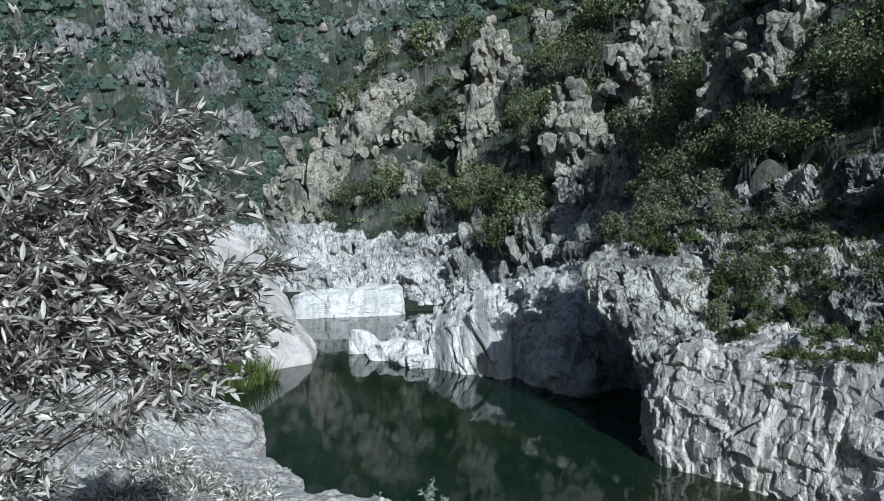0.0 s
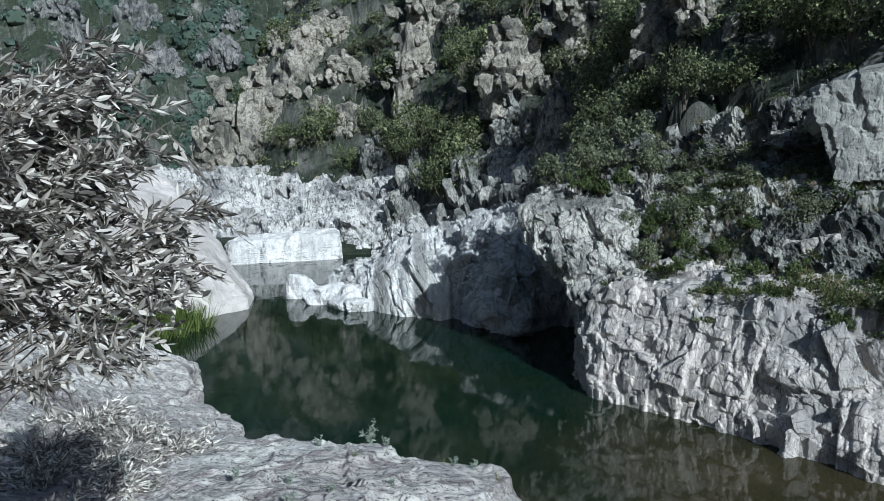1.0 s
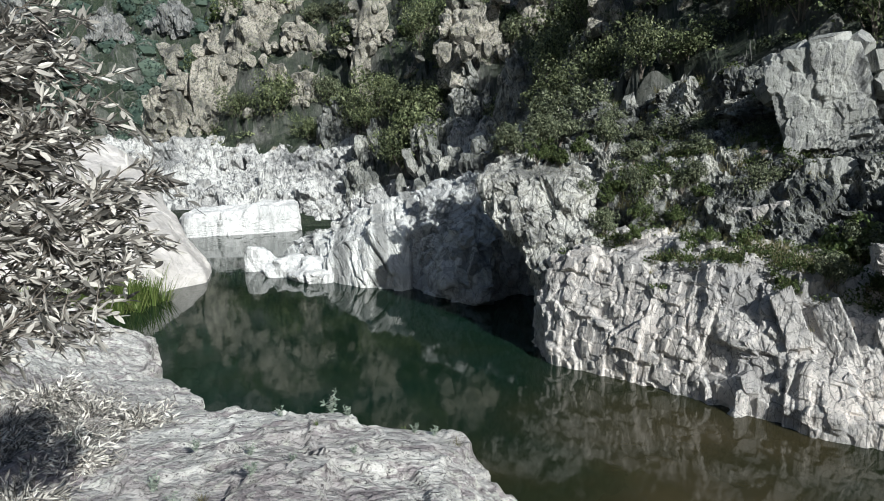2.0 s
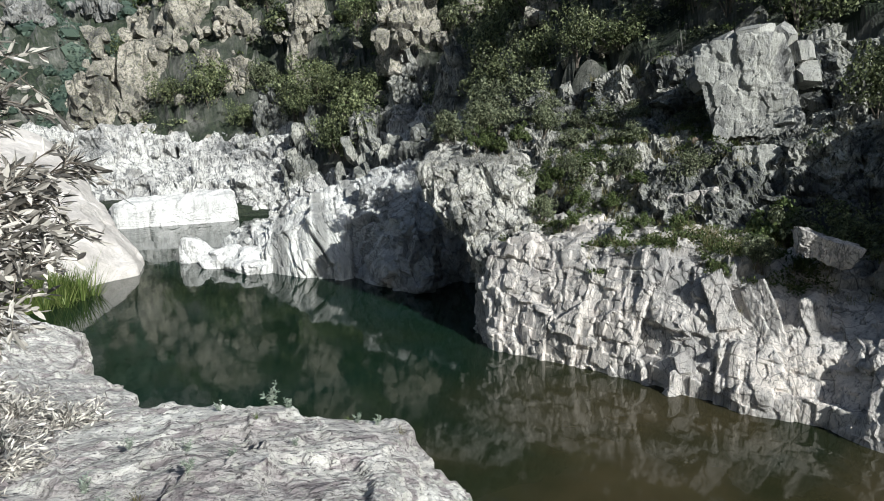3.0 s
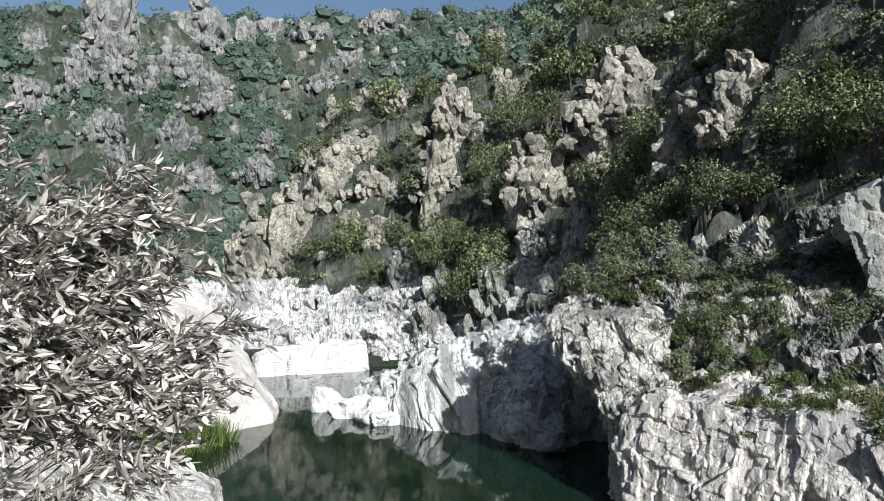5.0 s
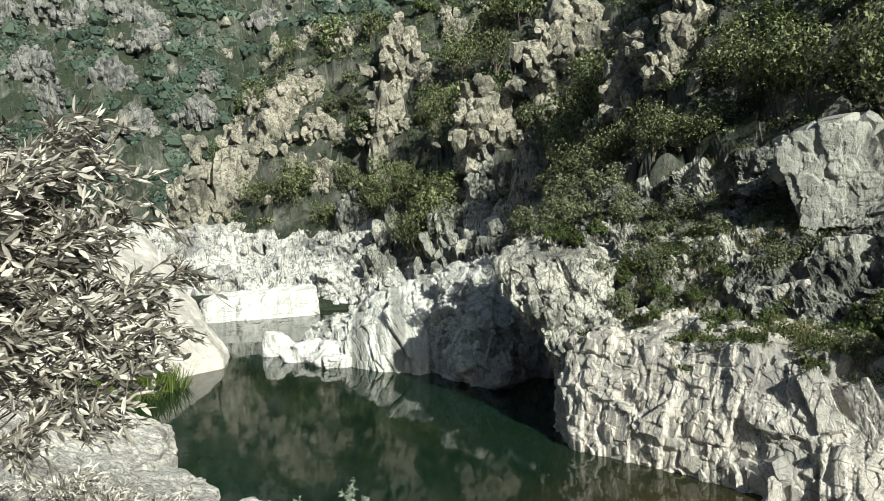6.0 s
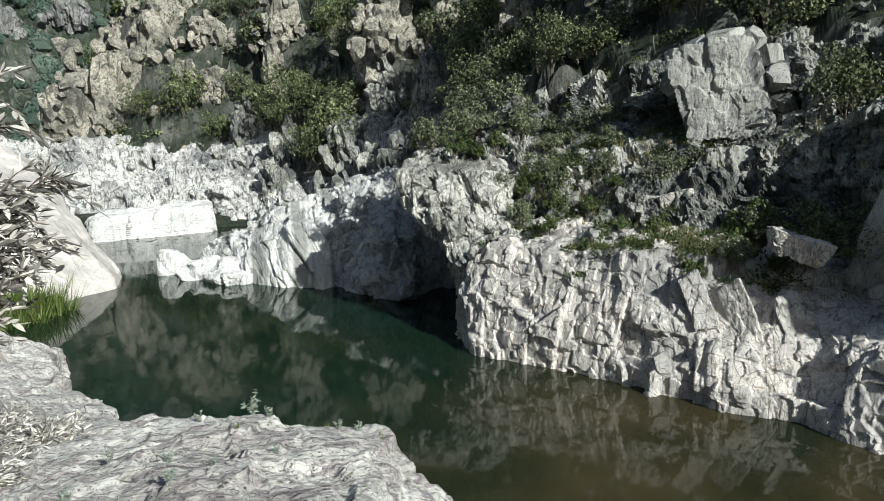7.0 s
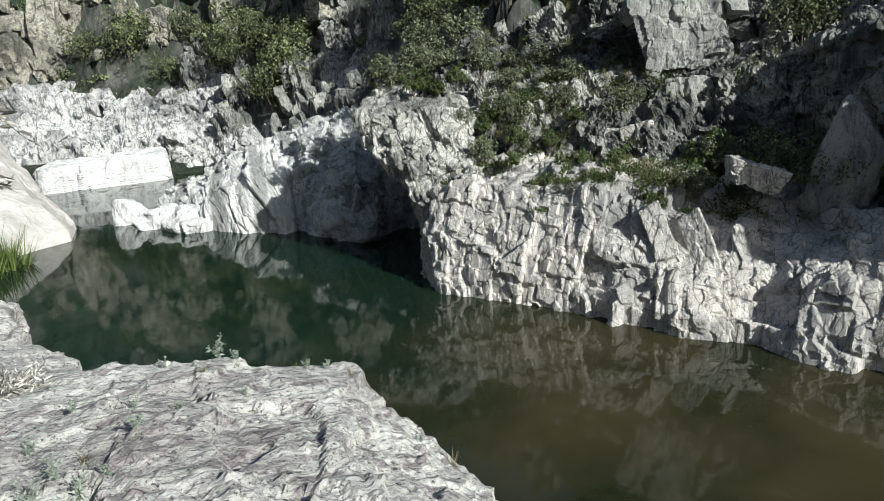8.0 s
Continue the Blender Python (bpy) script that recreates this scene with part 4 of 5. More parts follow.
# ---- plants of the slopes ----
def crown_mesh(name, seed, size, count, leaf, mat, lobes=10, lift=0.45):
    """A ragged crown: leaves over many lobes with gaps between them."""
    rng = np.random.default_rng(seed)
    c = rng.normal(size=(lobes, 3)) * np.array(size) * 0.36
    c[:, 2] = np.abs(c[:, 2]) * 1.1 + size[2] * lift
    rad = rng.uniform(0.24, 0.46, lobes) * min(size[0], size[2])
    which = rng.integers(0, lobes, count)
    way = rng.normal(size=(count, 3))
    way /= np.linalg.norm(way, axis=1)[:, None]
    deep = rng.uniform(0.55, 1.12, count) ** 0.6
    p = c[which] + way * (rad[which] * deep)[:, None] * np.array([1.1, 1.1, 0.85])
    p = p + 0.12 * size[0] * np.stack([fbm(p / (0.22 * size[0]), 2, seed + j) for j in range(3)], 1)
    keep = soft(p / (0.20 * size[0]), seed + 9) > -0.42
    return mesh_of(name, *flakes(p[keep], way[keep] + [0, 0, 0.25], leaf, rng), mat)


def trunk_mesh(name, seed, height, spread, radius):
    rng = np.random.default_rng(seed)
    pieces = []
    for k in range(5):
        a = rng.uniform(0, 2 * math.pi)
        end = np.array([math.cos(a) * spread * (0.3 + 0.7 * (k > 0)), math.sin(a) * spread * (0.3 + 0.7 * (k > 0)), height * rng.uniform(0.7, 1.0)])
        s = np.linspace(0, 1, 7)[:, None]
        path = s * end * [1, 1, 1] + np.sin(s * 3.1) * rng.normal(size=3) * 0.1 * height
        path[:, :2] *= s ** 0.5
        path[:, 2] -= 0.3
        pieces.append(tube(path, np.linspace(radius, radius * 0.2, 7) * (1 if k == 0 else 0.6), 4))
    return mesh_of(name, *joined(pieces), BARK)


KINDS = {}
for kind_name, mat_, look_, sizes in (("oak", LEAF_OAK, "dark evergreen holm oak tree", (1.9, 1.9, 1.9)), ("olive", LEAF_OLIVE, "grey-green wild olive shrub", (1.6, 1.6, 1.3)), ("mastic", LEAF_BRIGHT, "fresh green mastic shrub", (1.3, 1.3, 0.9))):
    KINDS[kind_name] = [(crown_mesh("crown", 100 + 7 * k + len(kind_name), sizes, 3400, 0.125, mat_, lobes=18), trunk_mesh("trunk", 60 + k, sizes[2] * 1.1, sizes[0] * 0.5, 0.09), look_) for k in range(3)]
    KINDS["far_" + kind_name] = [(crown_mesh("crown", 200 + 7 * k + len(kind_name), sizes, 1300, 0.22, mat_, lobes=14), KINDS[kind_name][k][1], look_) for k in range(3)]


def plant(kind_name, x, y, z, size, rng, group, where):
    crown, trunk, say = KINDS[kind_name][rng.integers(0, 3)]
    ob = new("tree" if "oak" in kind_name else "shrub")
    ob.matrix_world = pose(x, y, z, 0, 0, rng.uniform(0, 360)) @ Matrix.Diagonal((size * rng.uniform(0.85, 1.2), size * rng.uniform(0.85, 1.2), size * rng.uniform(1.0, 1.35), 1))
    part("trunk", trunk, ob)
    part("crown", crown, ob)
    return tagged(ob, say + " " + where, "tree" if "oak" in kind_name else "shrub", group)


# trees told apart on the slopes: place, size
OAKS = [(16.8, 54.0, 12.5, 1.6), (18.6, 57.5, 15.3, 1.7), (21.0, 58.0, 16.2, 1.8), (22.8, 49.2, 18.6, 1.3), (15.4, 60.0, 7.5, 1.6), (19.2, 18.0, 4.2, 0.7), (20.2, 15.2, 4.2, 0.8), (19.3, 20.0, 4.3, 0.7), (18.0, 19.2, 3.9, 0.45), (13.2, 41.8, 9.8, 1.0), (16.2, 36.2, 12.2, 0.85), (18.5, 35.5, 12.4, 0.9), (18.6, 50.7, 16.6, 1.4), (20.7, 36.2, 15.4, 1.2), (21.1, 33.0, 14.0, 1.25), (21.8, 31.2, 13.9, 1.2), (-7.4, 89.2, 9.6, 2.2), (9.1, 77.1, 18.2, 1.4), (14.7, 69.6, 20.0, 0.8), (14.0, 87.5, 26.6, 1.6), (17.1, 81.7, 26.1, 1.6), (-3.1, 86.0, 7.8, 1.2), (-12.1, 93.0, 10.6, 1.5), (23.6, 18.4, 5.2, 1.1), (22.6, 22.6, 9.0, 0.9), (2.4, 80.0, 9.2, 1.4), (4.8, 78.2, 11.6, 1.4), (3.2, 77.0, 9.6, 1.0), (6.0, 76.0, 11.0, 1.2), (6.6, 69.0, 4.8, 1.5), (8.2, 68.0, 6.3, 1.6), (5.4, 71.0, 5.8, 1.3), (7.4, 72.5, 9.1, 1.7), (9.0, 71.0, 10.5, 1.4)]
OLIVES = [(7.9, 32.2, 7.8, 0.8), (9.6, 33.0, 8.2, 0.85), (14.2, 35.0, 9.4, 0.45), (-1.0, 89.4, 12.6, 1.7), (16.4, 25.8, 6.0, 0.62), (15.2, 33.2, 8.6, 0.45), (14.9, 27.5, 6.9, 0.4), (15.9, 20.2, 4.1, 0.5), (10.9, 27.5, 4.8, 0.45), (11.4, 35.0, 8.6, 0.8), (12.6, 31.8, 8.4, 0.55), (17.6, 31.6, 9.0, 0.5), (13.6, 36.8, 9.6, 0.9), (15.6, 31.0, 8.6, 0.6), (18.6, 28.4, 8.7, 0.5), (10.6, 29.0, 6.2, 0.4), (13.2, 28.4, 6.0, 0.5), (12.0, 38.5, 9.0, 1.0), (0.0, 95.4, 23.2, 1.3), (1.6, 96.2, 24.2, 1.0), (-2.4, 97.0, 23.4, 1.1), (13.6, 30.6, 7.6, 0.55), (15.4, 28.8, 7.8, 0.55), (17.2, 25.8, 7.0, 0.45), (12.8, 29.0, 6.6, 0.45), (14.4, 27.6, 6.6, 0.4), (17.9, 21.4, 4.6, 0.6)]
MASTICS = [(8.9, 30.5, 7.8, 0.5), (6.7, 72.2, 9.4, 1.2), (18.0, 21.8, 4.2, 1.1), (10.0, 30.6, 7.6, 0.55), (13.1, 24.7, 4.3, 0.55), (14.7, 20.6, 3.8, 0.4), (11.6, 26.0, 4.8, 0.35), (16.6, 24.9, 5.0, 0.45), (12.0, 29.2, 6.4, 0.5), (17.2, 19.6, 4.0, 0.4), (11.2, 31.4, 8.0, 0.6), (13.6, 29.6, 6.8, 0.45), (16.4, 27.0, 6.6, 0.4), (9.6, 31.4, 8.0, 0.5), (12.6, 27.6, 5.4, 0.5), (13.6, 26.6, 5.4, 0.4), (14.8, 26.6, 6.4, 0.45), (11.6, 28.8, 6.0, 0.4), (15.0, 23.6, 4.9, 0.45), (14.0, 24.6, 4.9, 0.4)]
rng_named = np.random.default_rng(15)
for kind_, places in (("oak", OAKS), ("olive", OLIVES), ("mastic", MASTICS)):
    for px, py, pz, ps in places:
        plant(kind_, px, py, pz - 0.1, ps, rng_named, "shrubs of the near slope", "among the rocks of the gorge")

rng_slope = np.random.default_rng(5)
standing = [(q[0], q[1], q[3]) for q in OAKS + OLIVES + MASTICS]
n_try = 6000
try_az, try_r = np.radians(rng_slope.uniform(-16, 58, n_try)), rng_slope.uniform(36, 150, n_try)
try_r[::2] = rng_slope.uniform(36, 75, n_try // 2)
try_x, try_y = try_r * np.sin(try_az), try_r * np.cos(try_az)
try_d, _ = from_line(try_x, try_y, FOOT_RIGHT)
good = (try_d > 2) & (fbm(np.stack([try_x / 9, try_y / 9, 0 * try_x], 1), 3, 77) > rng_slope.uniform(-1.1, -0.1, n_try))
for cx, cy, _, cw, _, _ in CRAGS + DARK_CRAGS:
    good &= (try_x - cx) ** 2 + (try_y - cy + 0.6 * cw) ** 2 > (0.62 * cw) ** 2
try_z = land(try_x, try_y)
count_near = count_far = 0
for px, py, pz, r in zip(try_x[good], try_y[good], try_z[good], try_r[good]):
    near_one = r < 75
    if (count_near if near_one else count_far) >= (135 if near_one else 190):
        continue
    ps = rng_slope.uniform(0.8, 1.6) if near_one else rng_slope.uniform(0.9, 1.8)
    spots = np.array(standing)
    if ((spots[:, 0] - px) ** 2 + (spots[:, 1] - py) ** 2 < (1.1 * (ps + spots[:, 2])) ** 2).any():
        continue
    standing.append((px, py, ps))
    kind_ = ("oak", "oak", "olive", "olive", "mastic")[rng_slope.integers(0, 5)]
    if near_one:
        plant(kind_, px, py, pz - 0.2, ps, rng_slope, "shrubs of the near slope", "on the rocky slope")
        count_near += 1
    else:
        plant("far_" + kind_, px, py, pz - 0.3, ps, rng_slope, "shrubs of the ridge", "on the rocky ridge")
        count_far += 1


def far_woods():
    """The scrub of the far hillsides, beyond counting."""
    rng = np.random.default_rng(8)
    n = 34000
    a = np.radians(rng.uniform(-44, 60, n))
    r = 112 * (640 / 112) ** rng.uniform(0, 1, n)
    x, y = r * np.sin(a), r * np.cos(a)
    d, _ = from_line(x, y, FOOT_RIGHT)
    keep = fbm(np.stack([x / (0.11 * r), y / (0.11 * r), 0 * x], 1), 3, 88) > rng.uniform(-0.9, 0.4, n)
    keep &= ~((d < 10) & (r < 118))
    for cx, cy, cw, ch in FAR_CRAGS:
        keep &= np.hypot(x - cx, (y - cy + 0.5 * cw) * 0.6) > 0.42 * cw
    x, y, r = x[keep][:9600], y[keep][:9600], r[keep][:9600]
    z = land(x, y)
    k, m = len(x), 64
    size = rng.uniform(0.0075, 0.018, k) * (60 + 0.85 * r)
    bm = bmesh.new()
    bmesh.ops.create_icosphere(bm, subdivisions=1, radius=0.82)
    dome = np.array([q.co[:] for q in bm.verts])
    tris = np.array([[q.index for q in face.verts] for face in bm.faces])
    bm.free()
    base = np.stack([x, y, z], 1)
    lumps = base[:, None] + dome[None] * size[:, None, None] * rng.uniform(0.66, 1.12, (k, len(dome), 1)) * np.array([1.15, 1.15, 0.9])
    way = rng.normal(size=(k, m, 3))
    way /= np.linalg.norm(way, axis=2)[..., None]
    way[..., 2] = np.where(rng.random((k, m)) < 0.75, np.abs(way[..., 2]), way[..., 2])
    p = base[:, None] + way * size[:, None, None] * rng.uniform(0.72, 1.15, (k, m, 1)) * np.array([1.15, 1.15, 0.9])
    fringe = flakes(p.reshape(-1, 3), way.reshape(-1, 3), np.repeat(size * 0.23, m), rng)
    v, f = joined([(lumps.reshape(-1, 3), (tris[None] + (np.arange(k) * len(dome))[:, None, None]).reshape(-1, 3)), fringe])
    tagged(new("hillside_scrub", mesh_of("hillside_scrub", v, f, LEAF_FAR)), "dense dark evergreen scrub on the far slopes, haze in its colour", "scrub", kind="stuff")


far_woods()


def understory():
    """Low mastic, heather and grass between the trees of the nearer slopes, beyond counting."""
    rng = np.random.default_rng(18)
    n = 20000
    a, r = np.radians(rng.uniform(-46, 58, n)), 34 * (125 / 34) ** rng.uniform(0, 1, n)
    x, y = r * np.sin(a), r * np.cos(a)
    d, _ = from_line(x, y, FOOT_RIGHT)
    dl, _ = from_line(x, y, FOOT_LEFT)
    keep = ((d > 1.5) | ((dl > 3) & (y > 38))) & (fbm(np.stack([x / 6, y / 6, 0 * x], 1), 3, 98) > rng.uniform(-0.7, 0.5, n))
    x, y, r = x[keep][:3400], y[keep][:3400], r[keep][:3400]
    z = land(x, y)
    k, m = len(x), 60
    size = rng.uniform(0.35, 0.95, k) * (0.6 + r / 110)
    way = rng.normal(size=(k, m, 3))
    way /= np.linalg.norm(way, axis=2)[..., None]
    way[..., 2] = np.abs(way[..., 2])
    p = np.stack([x, y, z - 0.1], 1)[:, None] + way * size[:, None, None] * rng.uniform(0.4, 1.15, (k, m, 1)) * np.array([1.2, 1.2, 0.8])
    for j, mat_ in enumerate((LEAF_OLIVE, LEAF_OAK, LEAF_BRIGHT)):
        pick = np.arange(k) % 5 % 3 == j
        v, f = flakes(p[pick].reshape(-1, 3), way[pick].reshape(-1, 3) + [0, 0, 0.2], np.repeat(0.06 + 0.0022 * r[pick], m), rng)
        tagged(new("undergrowth", mesh_of("undergrowth", v, f, mat_)), "low evergreen undergrowth between the slope's rocks", "scrub", kind="stuff")


understory()
bpy.context.view_layer.update()


def grass_tuft(c, rng, blades, high, spread):
    a = rng.uniform(0, 2 * math.pi, blades)
    base = np.array(c) + np.stack([np.cos(a), np.sin(a), 0 * a], 1) * (spread * rng.uniform(0, 1, blades))[:, None]
    way = np.stack([np.cos(a) * 0.5, np.sin(a) * 0.5, np.ones(blades)], 1) + rng.normal(size=(blades, 3)) * 0.2
    tip = base + way * (high * rng.uniform(0.5, 1.2, blades))[:, None]
    side = np.stack([-np.sin(a), np.cos(a), 0 * a], 1) * high * 0.025
    v = np.stack([base - side, base + side, tip], 1).reshape(-1, 3)
    return v, np.arange(blades * 3).reshape(-1, 3)


def ledge_green():
    """Grass and low leaves along the ledges of the cliff tiers."""
    rng = np.random.default_rng(44)
    lines = ((lower, [(10.0, 27.6), (11.8, 25.9), (14.4, 23.4), (16.9, 20.4), (18.6, 18.0)], 240), (spur, [(8.6, 33.0), (10.4, 31.6), (13.4, 30.8), (16.8, 28.8), (19.4, 26.2), (21.2, 22.6)], 260), (upper, [(14.6, 38.0), (17.4, 34.6), (20.2, 31.2), (23.0, 28.0)], 170), (spur, [(11.6, 30.0), (12.2, 28.0), (15.8, 25.4), (18.2, 23.2)], 150), (spur, [(11.8, 31.2), (13.0, 29.6), (16.2, 27.0), (18.8, 24.6)], 150), (lower, [(10.4, 26.6), (12.2, 24.4), (14.2, 22.0), (16.6, 19.8)], 220), (upper, [(13.8, 36.0), (16.6, 32.8), (19.3, 29.6), (22.0, 26.2)], 120))
    grass, green = [], []
    for ob, line, count in lines:
        pts = along([(*q, 0) for q in line], count)
        for q in pts:
            x, y = q[:2] + rng.normal(size=2) * 0.55
            z = drop(ob, x, y)
            if z is None or soft(np.array([[x / 1.7, y / 1.7, 5.0]]), 3)[0] < -0.25:
                continue
            if rng.random() < 0.6:
                grass.append(grass_tuft((x, y, z - 0.05), rng, 26, rng.uniform(0.2, 0.45), 0.22))
            else:
                w = rng.normal(size=(60, 3))
                w /= np.linalg.norm(w, axis=1)[:, None]
                w[:, 2] = np.abs(w[:, 2])
                s = rng.uniform(0.2, 0.45)
                green.append(leaves_at(np.array([x, y, z]) + w * s * rng.uniform(0.4, 1.1, (60, 1)) * [1.2, 1.2, 0.8], w, 0.12, 0.07, rng))
    tagged(new("ledge_grass", mesh_of("ledge_grass", *joined(grass), GRASS_DRY)), "yellow-green grass tufts along the cliff ledges", "grass", kind="stuff")
    tagged(new("ledge_herbs", mesh_of("ledge_herbs", *joined(green), LEAF_BRIGHT)), "low fresh green plants rooted in the cliff ledges", "plants", kind="stuff")


ledge_green()


def reeds():
    """The reed bed between the bank and the pink boulder."""
    rng = np.random.default_rng(46)
    tufts = []
    for _ in range(170):
        u = rng.random()
        x, y = -15.5 + 4.2 * u + rng.normal() * 0.7, 34.4 + 4.2 * u + rng.normal() * 0.6
        tufts.append(grass_tuft((x, y, -0.1), rng, 46, rng.uniform(0.7, 1.8), 0.5))
    tagged(new("reed_bed", mesh_of("reed_bed", *joined(tufts), GRASS)), "green reeds standing at the water's edge", "reeds", kind="stuff")


reeds()


# ---- the near bank ----
cliff("rock_ledge", [
    [(-7, 9.2, 1.0), (-2.2, 8.2, 2.0), (0.0, 7.4, 2.2), (1.6, 6.6, 2.0), (3.6, 5.0, 1.5), (4.2, 2.0, 1.5), (4.4, -2, 1.5)],
    [(-6, 7.4, 6.0), (-1.5, 6.7, 6.3), (-0.1, 6.2, 6.45), (0.96, 5.55, 6.45), (1.6, 4.68, 5.9), (2.1, 3.25, 5.6), (2.6, -2, 5.6)],
    [(-6, 5.4, 6.5), (-1.6, 5.0, 6.6), (-0.3, 4.8, 6.65), (0.5, 4.4, 6.6), (0.9, 3.6, 6.5), (1.3, 2.0, 6.4), (1.8, -2, 6.5)],
    [(-6, -1, 7.4), (-2.5, -1.5, 7.4), (-1.5, -2, 7.4), (-0.6, -2.2, 7.4), (0, -2.4, 7.3), (0.4, -2.6, 7.3), (0.8, -2.8, 7.2)],
], 0.048, 0.15, 0.7, 51, ROCK_NEAR, "weathered grey layered rock ledge above the pool", lean=(30, 20, 40), tall=1.4, wave=0.07, jointed=0.35, joint_size=0.8, joint_lean=0.6)
cliff("rock_bank", [
    [(-17, 36, -1.5), (-9.5, 30, -1.5), (-6.0, 24.0, -1.5), (-4.8, 18.0, -1.5), (-3.2, 12.0, -1.5), (-1.6, 8.5, -1.5), (0.2, 7.0, -1.5)],
    [(-18, 34, 2.6), (-9.0, 26.5, 2.4), (-6.0, 22.0, 2.6), (-4.4, 16.6, 3.4), (-2.42, 11.6, 4.6), (-1.45, 8.05, 5.5), (-0.8, 6.35, 5.9)],
    [(-22, 32, 4.5), (-13, 24, 4.2), (-9.0, 19.0, 4.4), (-6.8, 14.0, 5.0), (-4.6, 10.0, 5.8), (-3.0, 7.5, 6.2), (-2.0, 5.8, 6.3)],
    [(-28, 28, 8.0), (-18, 20, 7.0), (-13, 15, 6.8), (-10, 11, 6.8), (-7, 8, 6.8), (-5, 6, 6.9), (-3.6, 4.6, 6.6)],
], 0.1, 0.3, 1.4, 57, ROCK_NEAR, "pale grey weathered rock bank sloping to the pool", lean=(25, 15, 30), tall=1.2, wave=0.25, jointed=0.4, joint_size=1.4, joint_lean=0.4)


def near_bush():
    """The bush beside the path: arching stems that end in drooping sprays of long narrow leaves."""
    rng = np.random.default_rng(77)
    root = np.array([-2.3, 1.9, 7.0])
    bush = new("shrub")
    tagged(bush, "sprawling bush with long narrow grey-brown leaves beside the path", "shrub")
    # masses of the crown: place, reach, number of sprays
    masses = [
        ((-1.07, 2.08, 9.03), (0.36, 0.26, 0.24), 84), ((-0.77, 2.12, 8.90), (0.20, 0.18, 0.17), 15), ((-0.80, 2.20, 9.30), (0.13, 0.12, 0.09), 12),
        ((-1.16, 2.17, 9.30), (0.30, 0.20, 0.14), 14), ((-0.53, 2.15, 8.90), (0.09, 0.10, 0.10), 5), ((-0.56, 2.12, 8.68), (0.09, 0.10, 0.08), 4),
        ((-1.14, 1.94, 8.76), (0.30, 0.20, 0.13), 30), ((-1.06, 1.76, 8.44), (0.20, 0.14, 0.14), 12), ((-1.25, 2.12, 9.52), (0.18, 0.12, 0.09), 7),
        ((-0.80, 2.04, 8.56), (0.17, 0.14, 0.08), 5), ((-1.50, 1.85, 8.90), (0.28, 0.25, 0.36), 26), ((-0.70, 2.2, 9.10), (0.14, 0.12, 0.12), 5),
    ]
    at, way = [], []
    for where, reach, number in masses:
        for _ in range(number):
            u = rng.normal(size=3)
            u *= rng.uniform(0.2, 1.0) ** 0.5 / np.linalg.norm(u)
            end = np.array(where) + u * reach
            s = np.linspace(0, 1, 12)[:, None]
            path = root + (end - root) * s + np.sin(s * math.pi) * (rng.normal(size=3) * 0.07 + [-0.10, 0, 0.16])
            part("stem", mesh_of("stem", *tube(path, np.linspace(0.006, 0.0016, 12), 5), BARK), bush)
            out = path[11] - path[9]
            out = out / np.linalg.norm(out) * 0.6 + [0.45, -0.1, -0.05]
            twigs = []
            for _ in range(13):
                b = path[11] + (path[9] - path[11]) * rng.uniform(0, 0.9)
                d = out + rng.normal(size=3) * 0.5
                d /= np.linalg.norm(d)
                ln = rng.uniform(0.06, 0.15)
                v = np.linspace(0, 1, 5)[:, None]
                sag = np.array([0, 0, -0.05])
                twigs.append(tube(b + d * ln * v + sag * v ** 2, np.linspace(0.0018, 0.0008, 5), 4))
                q = rng.uniform(0.15, 1.0, 10)[:, None]
                at.append(b + d * ln * q + sag * q ** 2)
                way.append(d * 0.8 + sag * 5 * q + rng.normal(size=(10, 3)) * 0.36)
            part("twig", mesh_of("twig", *joined(twigs), BARK), bush, kind="stuff")
    at, way = np.concatenate(at), np.concatenate(way)
    shapes = [mesh_of("leaf", *long_leaves(np.zeros((1, 3)), np.array([[0.0, 0.0, 1.0]]), 0.05, 0.0122, np.random.default_rng(900 + k)), LEAF_DRY) for k in range(12)]
    order = rng.permutation(len(at))
    for i in order[:300]:
        leaf = part("leaf", shapes[int(i) % 12], bush)
        leaf.matrix_basis = Matrix.Translation(at[i]) @ Vector(way[i]).to_track_quat("Z", "Y").to_matrix().to_4x4()
    rest = order[300:]
    part("foliage", mesh_of("foliage", *long_leaves(at[rest], way[rest], 0.046, 0.0112, rng), LEAF_DRY), bush, kind="stuff")


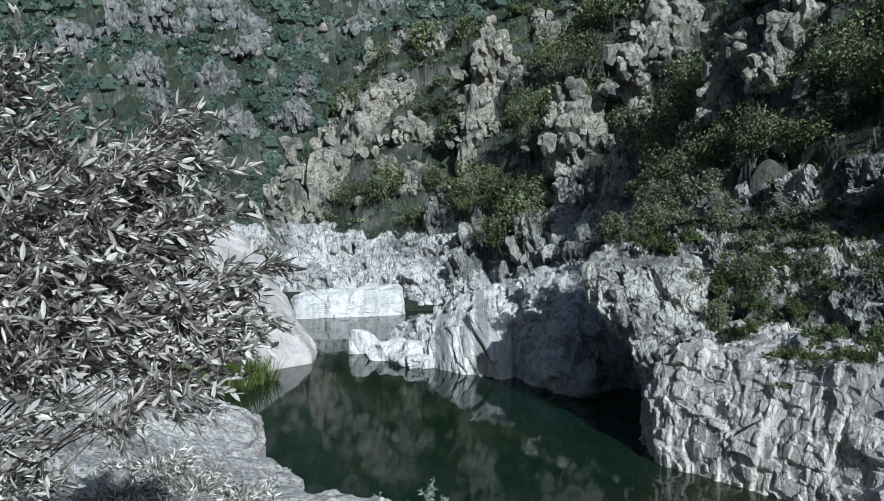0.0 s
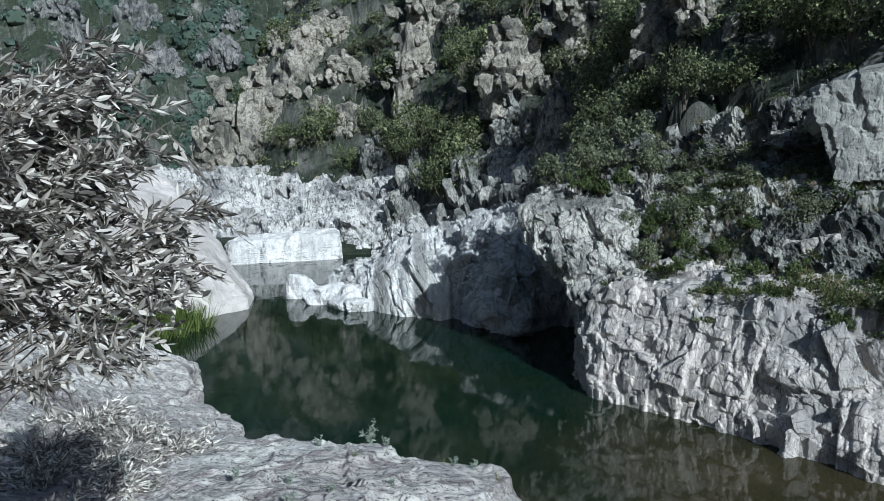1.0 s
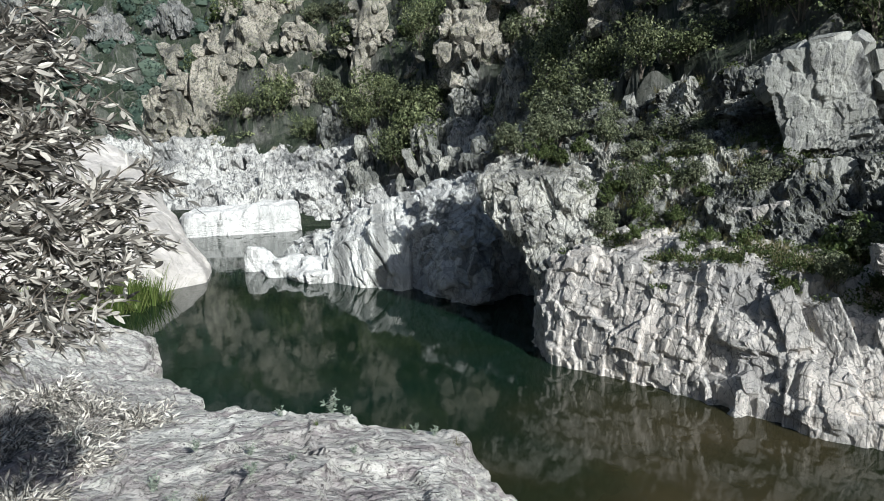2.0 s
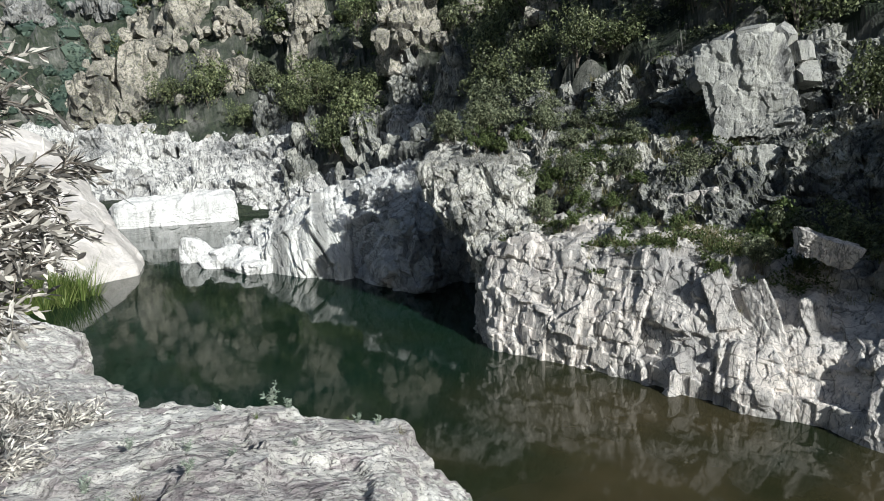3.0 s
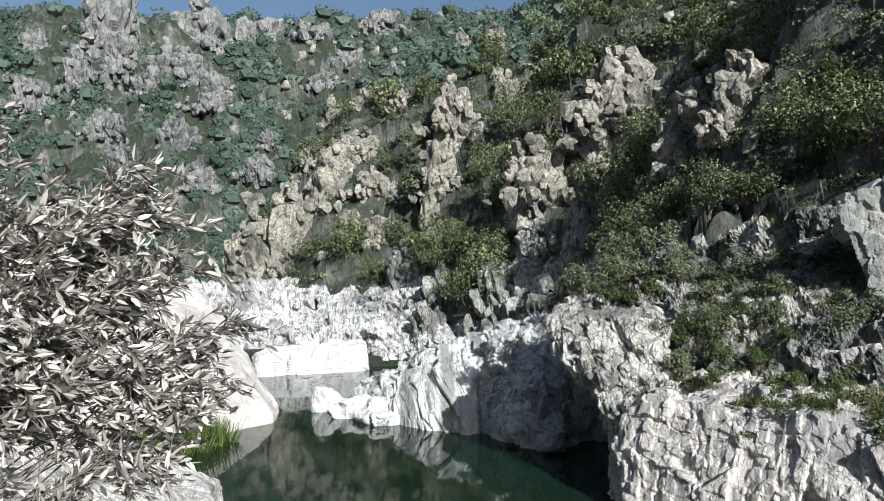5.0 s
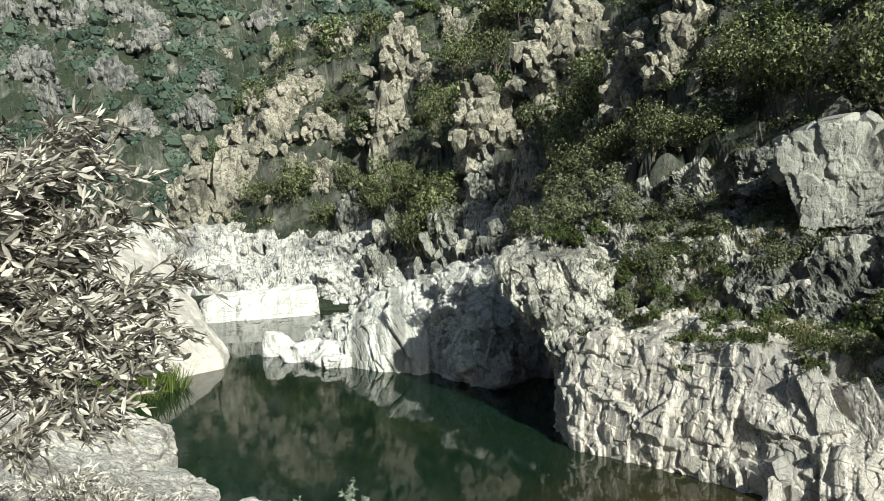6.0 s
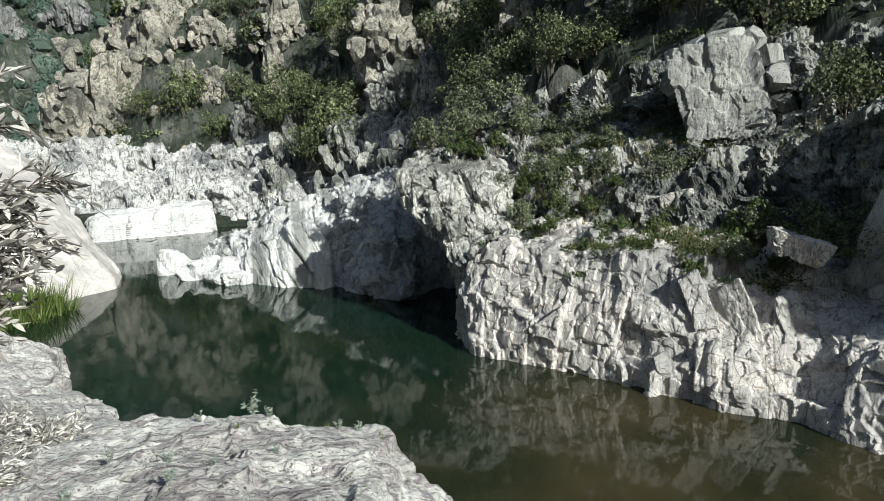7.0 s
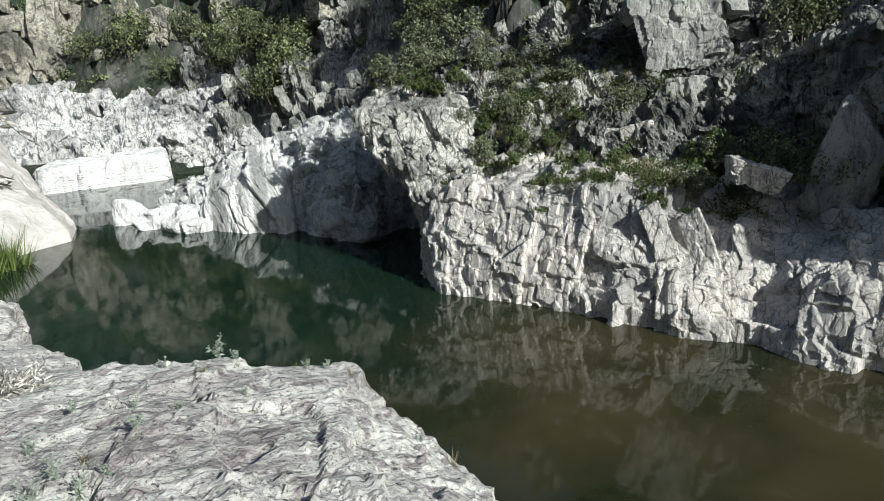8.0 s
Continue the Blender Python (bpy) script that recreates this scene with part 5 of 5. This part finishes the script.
def long_leaves(c, n, length, width, rng):
    """Narrow leaves, each folded along its rib and curled towards the tip."""
    k = len(c)
    t = n / np.linalg.norm(n, axis=1)[:, None]
    s = np.cross(t, rng.normal(size=(k, 3)))
    s /= np.maximum(np.linalg.norm(s, axis=1)[:, None], 1e-6)
    h = np.cross(s, t)
    ln = (length * rng.uniform(0.6, 1.35, k))[:, None]
    wd = (width * rng.uniform(0.6, 1.4, k))[:, None]
    curl = rng.normal(size=(k, 1)) * 0.16
    rib = [c + t * ln * f + h * ln * curl * f * f for f in (0.0, 0.32, 0.7, 1.0)]
    side = [s * wd * 0.5 + h * wd * 0.2, s * wd * 0.44 + h * wd * 0.18]
    v = np.stack([rib[0], rib[1] + side[0], rib[1], rib[1] + side[0] * [-1, -1, -1] + h * wd * 0.4, rib[2] + side[1], rib[2], rib[2] - side[1] + h * wd * 0.36, rib[3]], 1).reshape(-1, 3)
    i = np.arange(k)[:, None] * 8
    tris = [[0, 1, 2], [0, 2, 3], [1, 4, 5], [1, 5, 2], [2, 5, 6], [2, 6, 3], [4, 7, 5], [5, 7, 6]]
    return v, np.concatenate([i + [q] for q in tris], 1).reshape(-1, 3)


near_bush()


def low_bush(x, y, z, wide, high, count, seed, label):
    """A low spreading bush of the same dry leaves."""
    rng = np.random.default_rng(seed)
    bush = new("shrub")
    bush.matrix_world = pose(x, y, z)
    tagged(bush, label, "shrub")
    at, way = [], []
    for k in range(count):
        a = rng.uniform(0, 2 * math.pi)
        end = np.array([math.cos(a) * wide * rng.uniform(0.2, 1), math.sin(a) * wide * rng.uniform(0.2, 1), high * rng.uniform(0.3, 1)])
        s = np.linspace(0, 1, 6)[:, None]
        path = end * s + np.sin(s * math.pi) * rng.normal(size=3) * 0.05
        part("stem", mesh_of("stem", *tube(path, np.linspace(0.005, 0.0015, 6), 4), BARK), bush)
        q = rng.uniform(0.3, 1.0, 34)[:, None]
        at.append(end * q + rng.normal(size=(34, 3)) * 0.035)
        way.append(np.repeat(end[None] / np.linalg.norm(end), 34, 0) + rng.normal(size=(34, 3)) * 0.6)
    part("foliage", mesh_of("foliage", *leaves_at(np.concatenate(at), np.concatenate(way), 0.085, 0.017, rng, 0.2), LEAF_DRY), bush, kind="stuff")


LEDGE = bpy.data.objects["rock_ledge"]
BANK = bpy.data.objects["rock_bank"]
bpy.context.view_layer.update()


def ledge_z(x, y):
    zs = [z for z in (drop(LEDGE, x, y), drop(BANK, x, y)) if z is not None]
    return max(zs) if zs else 6.5


for k, (bx, by, bw, bh, bn) in enumerate([(-2.6, 5.4, 0.6, 0.14, 46), (-2.1, 4.5, 0.45, 0.10, 34), (-3.0, 6.3, 0.6, 0.2, 40), (-3.5, 5.6, 0.6, 0.25, 40), (-2.0, 5.3, 0.4, 0.08, 30), (-2.4, 6.7, 0.55, 0.12, 46), (-1.8, 6.3, 0.5, 0.08, 40), (-3.0, 7.2, 0.6, 0.14, 46), (-2.2, 5.8, 0.5, 0.1, 40)]):
    low_bush(bx, by, ledge_z(bx, by) - 0.02, bw, bh, bn, 90 + k, "low dry bush with narrow grey leaves on the ledge")


def herb(x, y, high, seed, name="herb", label="small grey-green herb growing from the rock ledge"):
    """A small plant: a few upright stalks with little leaves."""
    rng = np.random.default_rng(seed)
    ob = new(name)
    ob.matrix_world = pose(x, y, ledge_z(x, y) - 0.01)
    for k in range(5):
        a = rng.uniform(0, 2 * math.pi)
        end = np.array([math.cos(a) * 0.35 * high, math.sin(a) * 0.35 * high, high * rng.uniform(0.5, 1.0)])
        s = np.linspace(0, 1, 5)[:, None]
        path = end * s
        path[:, :2] *= s
        part("stalk", mesh_of("stalk", *tube(path, np.linspace(0.003, 0.001, 5), 4), HERB), ob)
        q = rng.uniform(0.15, 1.0, 22)[:, None]
        at = end * q
        at[:, :2] *= q
        way = rng.normal(size=(22, 3)) * [1, 1, 0.4] + [0, 0, 0.5]
        part("leaf", mesh_of("leaf", *leaves_at(at, way, 0.16 * high + 0.008, 0.05 * high + 0.003, rng), HERB), ob)
    return tagged(ob, label, "plant", "herbs on the ledge")


for k, (hx, hy, hh) in enumerate([(-0.09, 6.05, 0.24), (-0.55, 6.2, 0.11), (0.62, 5.6, 0.10), (0.78, 5.5, 0.10), (-1.25, 4.6, 0.16), (-1.45, 4.1, 0.18), (-0.7, 5.2, 0.12), (1.35, 4.7, 0.10), (-1.7, 4.3, 0.14), (0.1, 5.0, 0.08), (-0.35, 4.9, 0.10), (-1.1, 5.2, 0.12), (-2.1, 5.6, 0.14), (0.05, 6.0, 0.12), (-0.85, 3.9, 0.20), (-1.0, 4.1, 0.18), (-0.72, 4.0, 0.15), (-0.95, 3.7, 0.18), (-0.6, 4.5, 0.14), (-1.1, 3.85, 0.20)]):
    herb(hx, hy, hh, 130 + k)


def tuft(x, y, high, seed, mat=GRASS):
    rng = np.random.default_rng(seed)
    v, f = grass_tuft((0, 0, 0), rng, 46, high, high * 0.5)
    ob = new("grass_tuft", mesh_of("grass_tuft", v, f, mat))
    ob.matrix_world = pose(x, y, ledge_z(x, y) - 0.01)
    return tagged(ob, "small tuft of grass in a crack of the rock ledge", "grass", "tufts on the ledge")


for k, (hx, hy, hh) in enumerate([(-1.55, 4.2, 0.14), (-1.35, 4.0, 0.12), (0.95, 5.35, 0.09), (0.55, 5.65, 0.07), (1.55, 4.5, 0.10), (-1.9, 3.9, 0.16), (-0.9, 4.4, 0.08), (-0.2, 5.6, 0.06)]):
    tuft(hx, hy, hh, 160 + k, GRASS if k % 2 else GRASS_DRY)
